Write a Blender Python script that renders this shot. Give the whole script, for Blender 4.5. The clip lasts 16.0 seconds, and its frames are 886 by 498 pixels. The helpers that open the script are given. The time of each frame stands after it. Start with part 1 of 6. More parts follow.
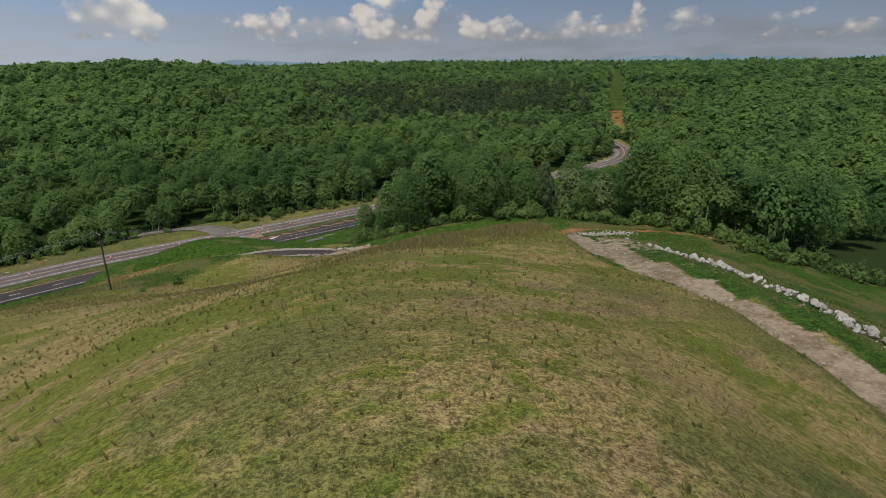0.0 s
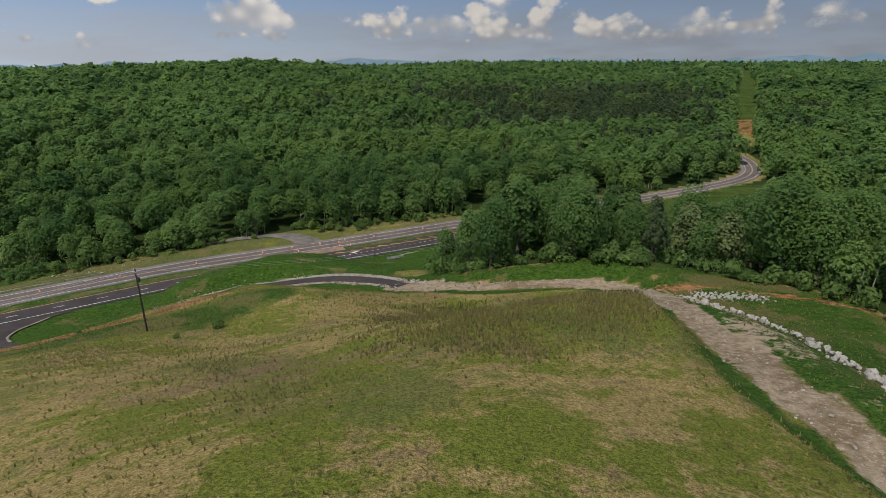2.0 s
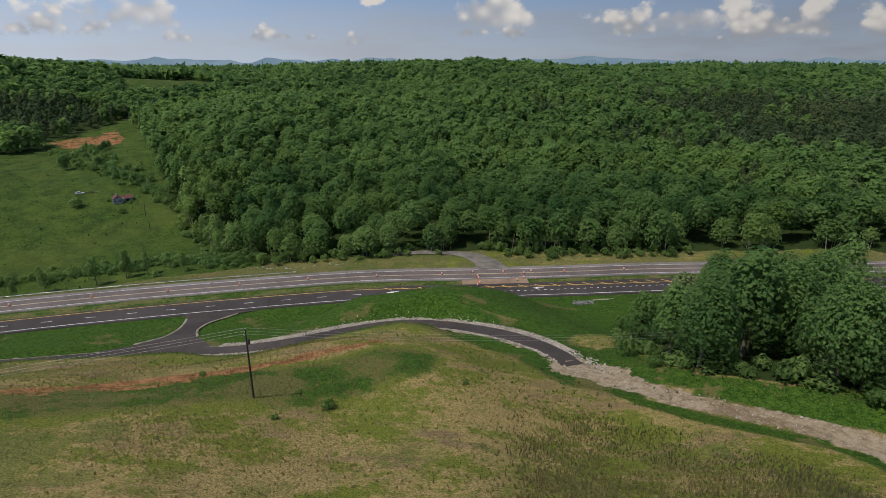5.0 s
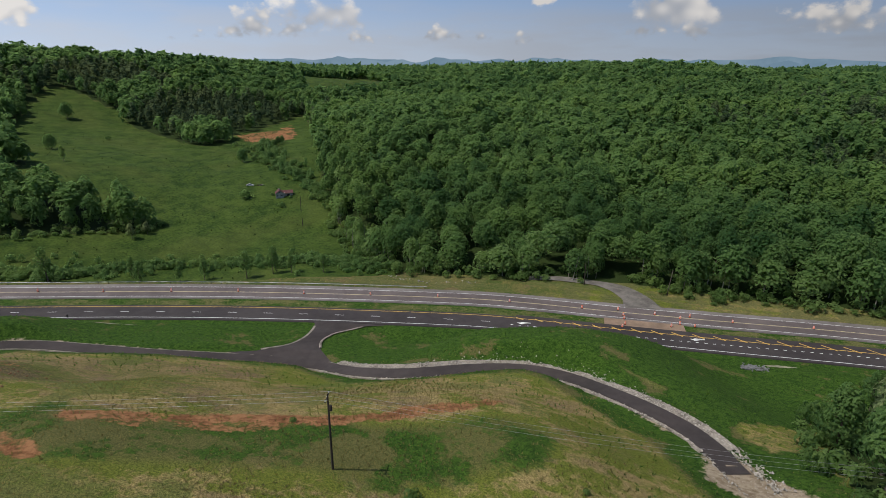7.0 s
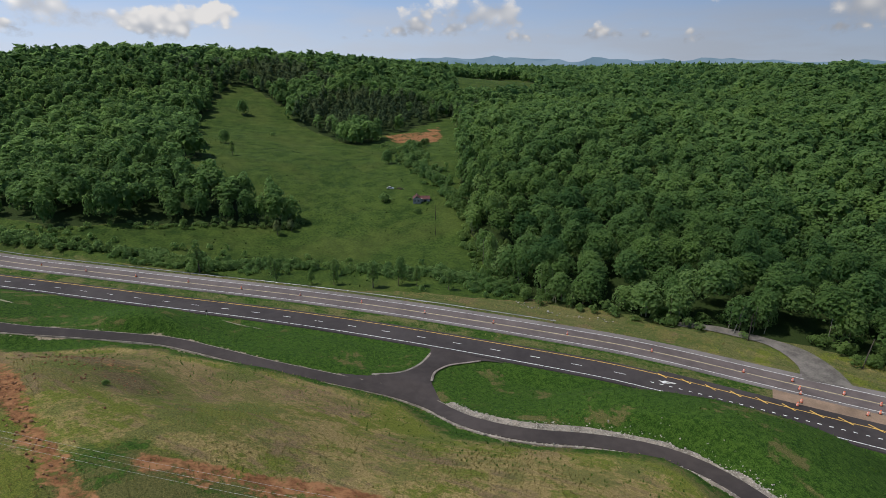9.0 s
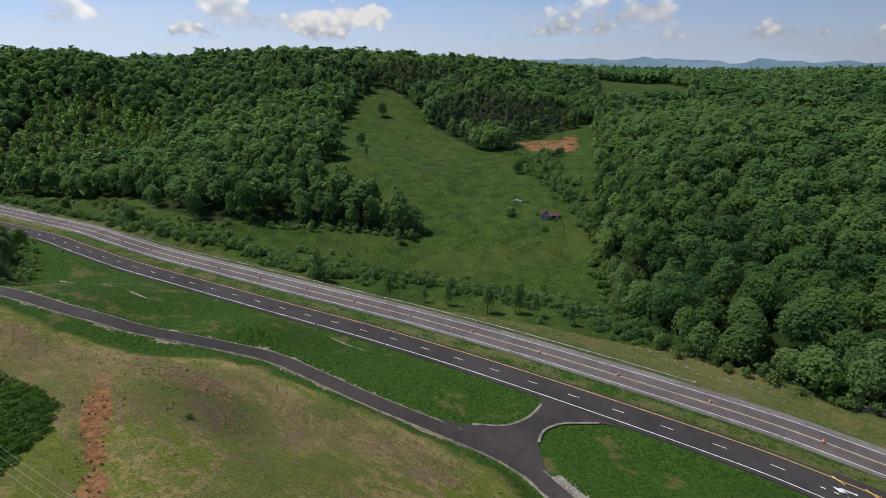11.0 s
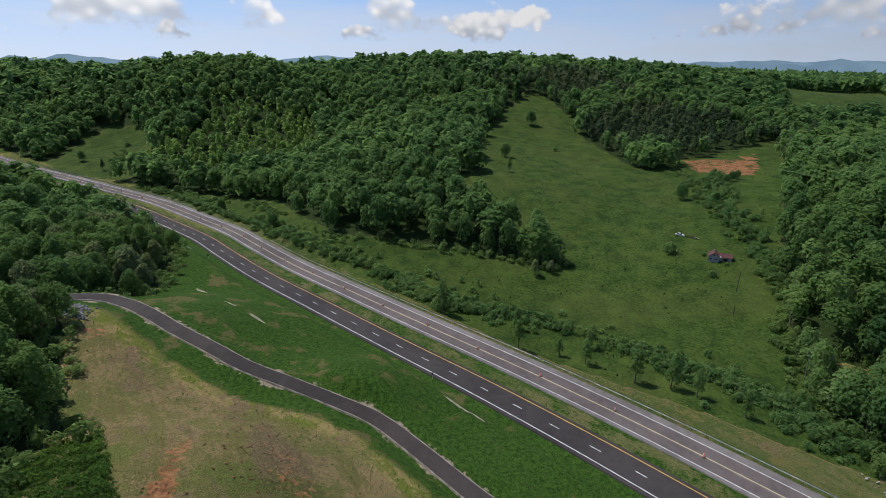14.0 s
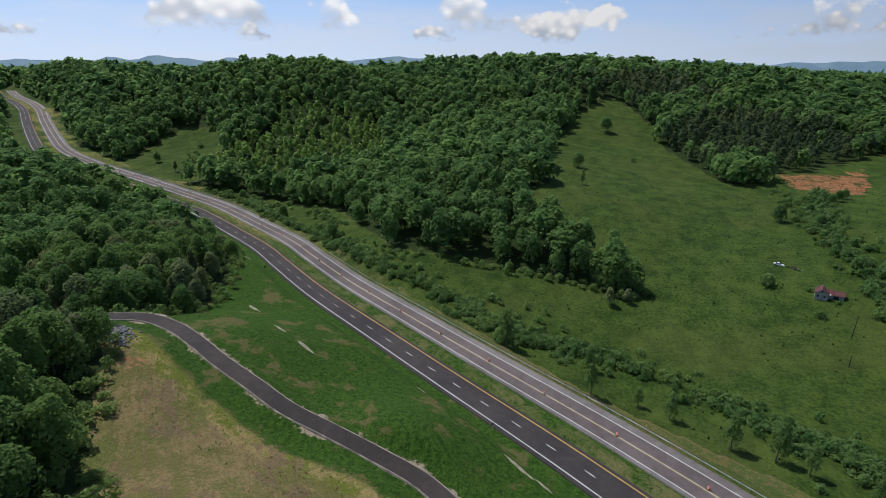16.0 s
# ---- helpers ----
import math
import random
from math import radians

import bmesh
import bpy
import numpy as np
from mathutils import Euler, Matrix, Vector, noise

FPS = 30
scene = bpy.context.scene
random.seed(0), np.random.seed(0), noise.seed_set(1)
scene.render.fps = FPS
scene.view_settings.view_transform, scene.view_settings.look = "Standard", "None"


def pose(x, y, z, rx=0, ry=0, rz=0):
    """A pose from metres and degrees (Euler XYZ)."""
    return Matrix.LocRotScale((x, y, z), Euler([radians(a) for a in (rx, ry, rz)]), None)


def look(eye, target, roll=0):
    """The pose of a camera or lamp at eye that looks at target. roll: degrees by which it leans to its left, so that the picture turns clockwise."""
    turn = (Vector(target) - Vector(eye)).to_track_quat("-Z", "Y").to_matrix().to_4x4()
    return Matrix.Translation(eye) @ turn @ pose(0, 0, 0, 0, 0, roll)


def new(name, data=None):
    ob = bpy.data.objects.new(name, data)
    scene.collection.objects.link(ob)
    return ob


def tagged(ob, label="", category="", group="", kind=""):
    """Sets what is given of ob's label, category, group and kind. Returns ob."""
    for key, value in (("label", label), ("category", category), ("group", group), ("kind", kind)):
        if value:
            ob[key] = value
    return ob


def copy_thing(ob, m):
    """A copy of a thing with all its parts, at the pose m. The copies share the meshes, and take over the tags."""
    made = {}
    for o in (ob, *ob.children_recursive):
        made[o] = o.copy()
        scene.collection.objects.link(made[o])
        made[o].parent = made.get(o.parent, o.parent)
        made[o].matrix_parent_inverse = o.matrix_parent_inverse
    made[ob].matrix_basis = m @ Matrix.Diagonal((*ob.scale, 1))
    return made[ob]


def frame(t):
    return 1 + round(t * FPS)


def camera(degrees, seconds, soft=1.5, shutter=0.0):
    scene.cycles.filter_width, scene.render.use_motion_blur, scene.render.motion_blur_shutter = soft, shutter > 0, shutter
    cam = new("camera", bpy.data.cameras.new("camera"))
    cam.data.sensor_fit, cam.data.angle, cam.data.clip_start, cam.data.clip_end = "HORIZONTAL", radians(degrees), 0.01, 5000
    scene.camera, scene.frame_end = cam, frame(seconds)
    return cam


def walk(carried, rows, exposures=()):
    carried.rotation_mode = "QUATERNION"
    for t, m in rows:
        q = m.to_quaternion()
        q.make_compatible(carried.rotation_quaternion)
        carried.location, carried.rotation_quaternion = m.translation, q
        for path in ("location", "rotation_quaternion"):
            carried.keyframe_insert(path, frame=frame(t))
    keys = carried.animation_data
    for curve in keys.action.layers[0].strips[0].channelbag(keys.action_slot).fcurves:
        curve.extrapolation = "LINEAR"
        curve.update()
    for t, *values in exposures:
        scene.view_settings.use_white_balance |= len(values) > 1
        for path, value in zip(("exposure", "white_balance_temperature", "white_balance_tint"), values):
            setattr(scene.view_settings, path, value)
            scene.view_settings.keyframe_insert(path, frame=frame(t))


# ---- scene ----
cam = camera(77.6, 16.0, soft=0.65)
METRES, EYE, TILT, LEAN, TURN = 159.0, 72.0, -18.95, 0.8, 0.0
ROWS = [
    (0.0, 0.0, 0.0, 0.0, 0.0, 0.0, -0.0),
    (0.5, 0.0064, 0.0311, 0.0164, 2.31, -0.04, -0.84),
    (1.0, 0.0121, 0.0626, 0.0331, 4.99, -0.15, -1.85),
    (1.5, 0.0165, 0.0934, 0.0491, 7.8, -0.3, -2.89),
    (2.0, 0.0187, 0.1222, 0.0647, 10.21, -0.49, -3.74),
    (2.5, 0.0198, 0.1526, 0.0803, 13.33, -0.78, -4.87),
    (3.0, 0.0194, 0.1815, 0.0959, 17.38, -1.23, -6.29),
    (3.5, 0.0171, 0.2094, 0.1108, 21.4, -1.75, -7.67),
    (4.0, 0.0127, 0.2377, 0.1255, 25.29, -2.36, -8.93),
    (6.5, -0.0408, 0.3595, 0.1884, 43.16, -6.03, -13.91),
    (7.0, -0.0573, 0.3804, 0.2004, 48.08, -7.27, -15.01),
    (7.5, -0.0754, 0.3993, 0.2117, 51.97, -8.34, -15.81),
    (8.0, -0.0957, 0.4173, 0.2228, 55.57, -9.36, -16.46),
    (8.5, -0.1178, 0.4334, 0.234, 59.44, -10.51, -17.09),
    (9.0, -0.1415, 0.4483, 0.2443, 63.7, -11.8, -17.7),
    (11.5, -0.2757, 0.5015, 0.286, 81.22, -17.34, -19.13),
    (12.0, -0.3062, 0.5058, 0.2921, 83.85, -18.19, -19.18),
    (12.5, -0.3373, 0.5096, 0.2974, 86.76, -19.13, -19.19),
    (13.0, -0.3677, 0.5101, 0.3014, 89.14, -19.89, -19.22),
    (13.5, -0.3999, 0.5099, 0.3052, 91.71, -20.72, -19.18),
    (14.0, -0.4321, 0.5076, 0.3087, 94.42, -21.6, -19.11),
    (14.5, -0.4635, 0.5045, 0.3111, 96.25, -22.19, -19.0),
    (15.0, -0.4954, 0.4996, 0.3133, 98.06, -22.76, -18.89),
    (15.5, -0.5266, 0.4932, 0.3146, 99.84, -23.32, -18.76),
    (16.0, -0.556, 0.4863, 0.3161, 101.68, -23.91, -18.63),
]
walk(cam, [(t, pose(0, 0, EYE, TILT, LEAN, TURN) @ pose(METRES * x, METRES * y, METRES * z, 90 + pitch, roll, yaw)) for t, x, y, z, yaw, pitch, roll in ROWS],
     exposures=[(0.0, 0.06, 6850, 10), (4.0, 0.03, 6750, 10), (7.0, 0.0, 6550, 10), (9.0, 0.0, 6400, 10), (12.0, 0.0, 6260, 10), (16.0, 0.0, 6180, 10)])

# ---- light ----
SUN_ELEVATION, SUN_TURN = 60.0, 209.0  # degrees; the turn is clockwise from +y
sun_data = bpy.data.lights.new("sun", "SUN")
sun_data.energy, sun_data.angle, sun_data.color = 3.6, radians(0.5), (1.0, 0.95, 0.87)
sun = new("sun", sun_data)
_e, _a = radians(SUN_ELEVATION), radians(SUN_TURN)
sun.matrix_world = look((1000 * math.sin(_a) * math.cos(_e), 1000 * math.cos(_a) * math.cos(_e), 1000 * math.sin(_e)), (0, 0, 0))


class Nodes:
    """Short hand for building a node tree."""

    def __init__(self, tree):
        self.tree = tree
        tree.nodes.clear()

    def add(self, kind, **values):
        node = self.tree.nodes.new(kind)
        for key, value in values.items():
            if key in ("noise_dimensions", "blend_type", "operation", "data_type", "attribute_name", "sky_type", "sun_disc", "sun_elevation",
                       "sun_rotation", "altitude", "air_density", "dust_density", "ozone_density", "feature", "vector_type", "clamp", "interpolation_type"):
                setattr(node, key, value)
            else:
                slot = node.inputs[int(key[1:])] if key[0] == "i" and key[1:].isdigit() else node.inputs[key.replace("_", " ")]
                if isinstance(value, bpy.types.NodeSocket):
                    self.tree.links.new(value, slot)
                else:
                    slot.default_value = value
        return node

    def link(self, a, b):
        self.tree.links.new(a, b)

    def maths(self, operation, a, b=0.0, clamp=False):
        node = self.tree.nodes.new("ShaderNodeMath")
        node.operation, node.use_clamp = operation, clamp
        for slot, value in zip(node.inputs, (a, b)):
            if isinstance(value, bpy.types.NodeSocket):
                self.tree.links.new(value, slot)
            else:
                slot.default_value = value
        return node.outputs[0]

    def noise(self, vector, scale, detail=3.0, rough=0.55):
        return self.add("ShaderNodeTexNoise", Vector=vector, Scale=scale, Detail=detail, Roughness=rough).outputs[0]

    def step(self, value, lo, hi):
        node = self.add("ShaderNodeMapRange", interpolation_type="SMOOTHSTEP", Value=value)
        node.inputs[1].default_value, node.inputs[2].default_value = lo, hi
        return node.outputs[0]

    def mix(self, fac, a, b):
        node = self.tree.nodes.new("ShaderNodeMix")
        node.data_type = "RGBA"
        for slot, value in ((node.inputs[0], fac), (node.inputs[6], a), (node.inputs[7], b)):
            if isinstance(value, bpy.types.NodeSocket):
                self.tree.links.new(value, slot)
            else:
                slot.default_value = value if isinstance(value, (int, float)) else (*value, 1.0)[:4]
        return node.outputs[2]


def sky_world():
    """A blue, slightly hazy sky with fair-weather cumulus low above the horizon."""
    world = bpy.data.worlds.new("sky")
    world.use_nodes = True
    n = Nodes(world.node_tree)
    sky = n.add("ShaderNodeTexSky", sky_type="NISHITA", sun_disc=False, sun_elevation=radians(SUN_ELEVATION), sun_rotation=radians(SUN_TURN),
                altitude=600.0, air_density=1.0, dust_density=1.2, ozone_density=1.5)
    way = n.add("ShaderNodeTexCoord").outputs["Generated"]
    split = n.add("ShaderNodeSeparateXYZ", Vector=way).outputs
    height = split[2]
    turn = n.maths("ARCTAN2", split[0], split[1])
    # brighter towards the sun's side, paler towards the horizon
    sunward = n.add("ShaderNodeVectorMath", operation="DOT_PRODUCT", i0=way, i1=(math.sin(_a), math.cos(_a), 0.0)).outputs["Value"]
    gain = n.maths("ADD", n.maths("MULTIPLY", sunward, 0.54), 1.22)
    low = n.mix(n.step(height, -0.01, 0.14), (3.7, 4.3, 5.2), (2.0, 3.25, 5.4))
    low = n.add("ShaderNodeVectorMath", operation="SCALE", i0=low, Scale=gain).outputs[0]
    sheet = n.mix(n.step(height, 0.55, 0.12), sky.outputs[0], low)
    # a thin veil of old cloud along the horizon
    veil_at = n.add("ShaderNodeCombineXYZ", X=n.maths("MULTIPLY", turn, 5.0), Y=n.maths("MULTIPLY", height, 26.0), Z=3.0).outputs[0]
    veil = n.maths("MULTIPLY", n.step(n.noise(veil_at, 1.0, 4.0, 0.55), 0.36, 0.68), n.maths("MULTIPLY", n.step(height, 0.115, 0.03), 0.62))
    grey = n.add("ShaderNodeVectorMath", operation="SCALE", i0=(3.9, 4.2, 4.8), Scale=n.maths("ADD", n.maths("MULTIPLY", sunward, 0.65), 1.12)).outputs[0]
    sheet = n.mix(veil, sheet, grey)
    # two rows of cumulus: heaped tops over flat, greyer bases
    for many, base, tall, seed, sparse, dim in ((10.5, 0.030, 0.060, 11.3, 0.525, 0.88), (5.8, 0.046, 0.105, 4.2, 0.52, 1.0)):
        at = n.add("ShaderNodeCombineXYZ", X=n.maths("MULTIPLY", turn, many), Y=n.maths("MULTIPLY", height, many * 1.25), Z=seed).outputs[0]
        body = n.noise(at, 1.0, 1.5, 0.45)
        heaps = n.maths("SUBTRACT", 0.55, n.add("ShaderNodeTexVoronoi", feature="SMOOTH_F1", Vector=at, Scale=2.6).outputs[0])
        curls = n.maths("SUBTRACT", 0.5, n.add("ShaderNodeTexVoronoi", feature="SMOOTH_F1", Vector=at, Scale=7.0).outputs[0])
        wisp = n.maths("SUBTRACT", n.noise(at, 9.0, 5.0, 0.65), 0.5)
        lift = n.maths("ADD", base, n.maths("MULTIPLY", n.maths("SUBTRACT", n.noise(n.add("ShaderNodeCombineXYZ", X=turn, Z=seed).outputs[0], 5.0, 1.0), 0.5), 0.030))
        rise = n.maths("DIVIDE", n.maths("SUBTRACT", height, lift), tall)
        mass = n.maths("ADD", n.maths("ADD", body, n.maths("MULTIPLY", heaps, 0.20)), n.maths("ADD", n.maths("MULTIPLY", curls, 0.10), n.maths("MULTIPLY", wisp, 0.12)))
        mass = n.maths("SUBTRACT", mass, n.maths("ADD", sparse, n.maths("MULTIPLY", n.maths("ABSOLUTE", rise), 0.16)))
        foot = n.step(n.maths("ADD", rise, n.maths("MULTIPLY", wisp, 0.5)), -0.12, 0.16)
        cover = n.maths("MULTIPLY", n.maths("MULTIPLY", n.step(mass, 0.0, 0.075), foot), 0.94)
        lit = n.step(n.maths("ADD", n.maths("ADD", rise, n.maths("MULTIPLY", heaps, 0.8)), n.maths("MULTIPLY", curls, 0.9)), 0.10, 0.85)
        puff = n.mix(lit, (4.0, 4.25, 4.75), (8.0, 7.7, 7.4))
        puff = n.add("ShaderNodeVectorMath", operation="SCALE", i0=puff, Scale=n.maths("MULTIPLY", n.maths("ADD", n.maths("MULTIPLY", sunward, 0.25), 1.0), dim)).outputs[0]
        sheet = n.mix(cover, sheet, puff)
    back = n.add("ShaderNodeBackground", Color=sheet, Strength=0.1)
    n.link(back.outputs[0], n.add("ShaderNodeOutputWorld").inputs[0])
    scene.world = world


sky_world()


# ---- materials ----
def material(name):
    m = bpy.data.materials.new(name)
    m.use_nodes = True
    n = Nodes(m.node_tree)
    n.place = n.add("ShaderNodeNewGeometry").outputs["Position"]
    n.random = n.add("ShaderNodeObjectInfo").outputs["Random"]
    return m, n


def finish(m, n, colour, rough=0.9, bump=None, strength=0.4, distance=0.1, metal=0.0, specular=0.3):
    p = n.add("ShaderNodeBsdfPrincipled", Roughness=rough, Metallic=metal)
    p.inputs["Specular IOR Level"].default_value = specular
    if isinstance(colour, bpy.types.NodeSocket):
        n.link(colour, p.inputs["Base Color"])
    else:
        p.inputs["Base Color"].default_value = (*colour, 1)
    if bump is not None:
        b = n.add("ShaderNodeBump", Height=bump, Strength=strength, Distance=distance)
        n.link(b.outputs[0], p.inputs["Normal"])
    n.link(p.outputs[0], n.add("ShaderNodeOutputMaterial").inputs[0])
    return m


def worn(name, colour, spread=0.25, scale=0.6, fine=9.0, rough=0.9, strength=0.3, distance=0.02, metal=0.0):
    """A plain surface with two scales of wear."""
    m, n = material(name)
    big, small = n.noise(n.place, scale), n.noise(n.place, fine, 4.0)
    t = n.maths("ADD", n.maths("MULTIPLY", big, 0.6), n.maths("MULTIPLY", small, 0.4))
    lo, hi = tuple(c * (1 - spread) for c in colour), tuple(min(1, c * (1 + spread)) for c in colour)
    return finish(m, n, n.mix(n.step(t, 0.3, 0.7), lo, hi), rough, small, strength, distance, metal)


def ground_material():
    m, n = material("ground_cover")

    def zone(name):
        return n.add("ShaderNodeAttribute", attribute_name=name).outputs["Fac"]

    big = n.noise(n.place, 0.022, 4.0, 0.6)
    mid = n.noise(n.place, 0.11, 4.0, 0.6)
    fine = n.noise(n.place, 0.9, 5.0, 0.65)
    grain = n.noise(n.place, 4.0, 4.0, 0.7)
    ragged = n.maths("ADD", n.maths("MULTIPLY", n.maths("SUBTRACT", mid, 0.5), 1.0), n.maths("MULTIPLY", n.maths("SUBTRACT", fine, 0.5), 0.7))

    def ragged_zone(name, lo=0.42, hi=0.58):
        return n.step(n.maths("ADD", zone(name), ragged), lo, hi)

    # dry hill grass, straw, olive and brown, in streaks along the slope
    streak_at = n.add("ShaderNodeMapping", vector_type="TEXTURE", Vector=n.place, Rotation=(0.0, 0.0, radians(35)), Scale=(14.0, 2.6, 8.0)).outputs[0]
    streaks = n.noise(streak_at, 1.0, 4.0, 0.6)
    hair = n.noise(n.place, 11.0, 3.0, 0.75)
    blades = n.step(n.maths("ADD", n.maths("MULTIPLY", grain, 0.5), n.maths("MULTIPLY", hair, 0.5)), 0.40, 0.60)
    straw = n.mix(blades, (0.120, 0.090, 0.034), (0.40, 0.310, 0.130))
    olive = n.mix(blades, (0.050, 0.074, 0.010), (0.185, 0.200, 0.036))
    patches = n.maths("ADD", n.maths("ADD", n.maths("MULTIPLY", mid, 0.45), n.maths("MULTIPLY", fine, 0.3)), n.maths("MULTIPLY", streaks, 0.25))
    patches = n.maths("ADD", patches, n.maths("MULTIPLY", n.maths("SUBTRACT", zone("dry"), 0.5), 0.30))
    hill = n.mix(n.step(patches, 0.46, 0.55), olive, straw)
    brown = n.mix(blades, (0.084, 0.058, 0.035), (0.225, 0.160, 0.095))
    worn_spots = n.step(n.maths("ADD", n.maths("MULTIPLY", streaks, 0.4), n.maths("MULTIPLY", n.noise(n.place, 0.06, 5.0, 0.7), 0.6)), 0.50, 0.57)
    worn_spots = n.maths("MULTIPLY", n.maths("MAXIMUM", worn_spots, n.step(zone("bare"), 0.55, 0.9)), n.step(n.maths("ADD", zone("bare"), ragged), 0.1, 0.6))
    hill = n.mix(n.maths("MULTIPLY", worn_spots, 0.8), hill, brown)
    # plots of green weeds, rows of raked litter
    weeds = n.step(n.noise(n.place, 0.055, 5.0, 0.7), 0.53, 0.60)
    hill = n.mix(n.maths("MULTIPLY", weeds, n.maths("SUBTRACT", 1.25, zone("dry"), True)), hill, n.mix(blades, (0.036, 0.058, 0.010), (0.135, 0.170, 0.036)))
    row_at = n.add("ShaderNodeMapping", vector_type="TEXTURE", Vector=n.place, Rotation=(0.0, 0.0, radians(35)), Scale=(9.0, 0.8, 4.0)).outputs[0]
    rows_of = n.step(n.noise(row_at, 1.0, 3.0, 0.65), 0.54, 0.66)
    hill = n.mix(n.maths("MULTIPLY", n.maths("MULTIPLY", rows_of, 0.22), n.step(zone("bare"), 0.15, 0.6)), hill, (0.070, 0.050, 0.024))
    clumps = n.step(n.noise(n.place, 1.7, 3.0, 0.6), 0.58, 0.66)
    hill = n.mix(n.maths("MULTIPLY", clumps, 0.5), hill, (0.045, 0.060, 0.016))
    clods = n.maths("MULTIPLY", n.step(n.noise(n.place, 1.5, 3.0, 0.7), 0.50, 0.57), n.step(zone("bare"), 0.68, 0.92))
    hill = n.mix(n.maths("MULTIPLY", clods, 0.5), hill, (0.050, 0.034, 0.018))
    # young sown grass beside the roads
    lush = n.mix(n.step(n.maths("ADD", n.maths("MULTIPLY", fine, 0.45), n.maths("MULTIPLY", grain, 0.55)), 0.40, 0.60), (0.013, 0.040, 0.005), (0.060, 0.116, 0.016))
    # shade among the tufts, painted as dark spots
    tuft_shade = n.step(n.noise(n.place, 2.3, 4.0, 0.75), 0.50, 0.60)
    lush = n.mix(n.maths("MULTIPLY", tuft_shade, 0.55), lush, (0.010, 0.030, 0.004))
    tips = n.step(n.noise(n.place, 3.1, 3.0, 0.75), 0.58, 0.66)
    lush = n.mix(n.maths("MULTIPLY", tips, 0.45), lush, (0.110, 0.175, 0.034))
    blotch = n.maths("MULTIPLY", n.step(n.noise(n.place, 0.075, 5.0, 0.65), 0.52, 0.64), 0.36)
    sown = n.step(n.maths("SUBTRACT", n.maths("ADD", zone("lush"), ragged), blotch), 0.32, 0.52)
    thin_bank = n.mix(blades, (0.048, 0.058, 0.016), (0.155, 0.138, 0.052))
    colour = n.mix(sown, n.mix(n.step(zone("lush"), 0.3, 0.5), hill, thin_bank), lush)
    pasture = n.mix(n.step(n.maths("ADD", n.maths("MULTIPLY", fine, 0.5), n.maths("MULTIPLY", mid, 0.5)), 0.36, 0.64), (0.018, 0.042, 0.007), (0.067, 0.104, 0.019))
    pasture = n.mix(n.maths("MULTIPLY", n.step(n.noise(n.place, 0.7, 4.0, 0.7), 0.53, 0.62), 0.6), pasture, (0.018, 0.034, 0.006))
    pasture = n.mix(n.maths("MULTIPLY", n.step(n.noise(n.place, 0.03, 4.0, 0.6), 0.45, 0.65), 0.25), pasture, (0.100, 0.112, 0.028))
    colour = n.mix(n.step(zone("pasture"), 0.3, 0.7), colour, pasture)
    rough = n.mix(n.step(patches, 0.44, 0.60), n.mix(blades, (0.026, 0.052, 0.010), (0.090, 0.125, 0.030)), n.mix(blades, (0.060, 0.068, 0.020), (0.190, 0.175, 0.072)))
    rough = n.mix(n.maths("MULTIPLY", clumps, 0.5), rough, (0.020, 0.036, 0.008))
    colour = n.mix(ragged_zone("verge"), colour, rough)
    # floor of the woods: leafy green, darkened so gaps between crowns look shaded
    shaded_floor = n.mix(fine, (0.014, 0.026, 0.007), (0.035, 0.055, 0.014))
    colour = n.mix(n.step(zone("wood"), 0.35, 0.65), colour, shaded_floor)
    clay = n.mix(n.step(n.maths("ADD", n.maths("MULTIPLY", fine, 0.5), n.maths("MULTIPLY", n.noise(n.place, 0.3, 4.0, 0.7), 0.5)), 0.38, 0.62), (0.135, 0.056, 0.024), (0.34, 0.170, 0.080))
    colour = n.mix(ragged_zone("clay", 0.5, 0.66), colour, clay)
    gravel = n.mix(n.step(n.maths("ADD", n.maths("MULTIPLY", fine, 0.55), n.maths("MULTIPLY", mid, 0.45)), 0.40, 0.60), (0.170, 0.125, 0.080), (0.32, 0.260, 0.185))
    gravel = n.mix(n.maths("MULTIPLY", n.step(n.noise(n.place, 2.2, 4.0, 0.75), 0.56, 0.64), 0.7), gravel, (0.42, 0.37, 0.30))
    colour = n.mix(ragged_zone("gravel", 0.45, 0.6), colour, gravel)
    height = n.maths("ADD", n.maths("MULTIPLY", fine, 0.6), n.maths("MULTIPLY", grain, 0.4))
    return finish(m, n, colour, 0.95, height, 1.0, 0.45, specular=0.1)


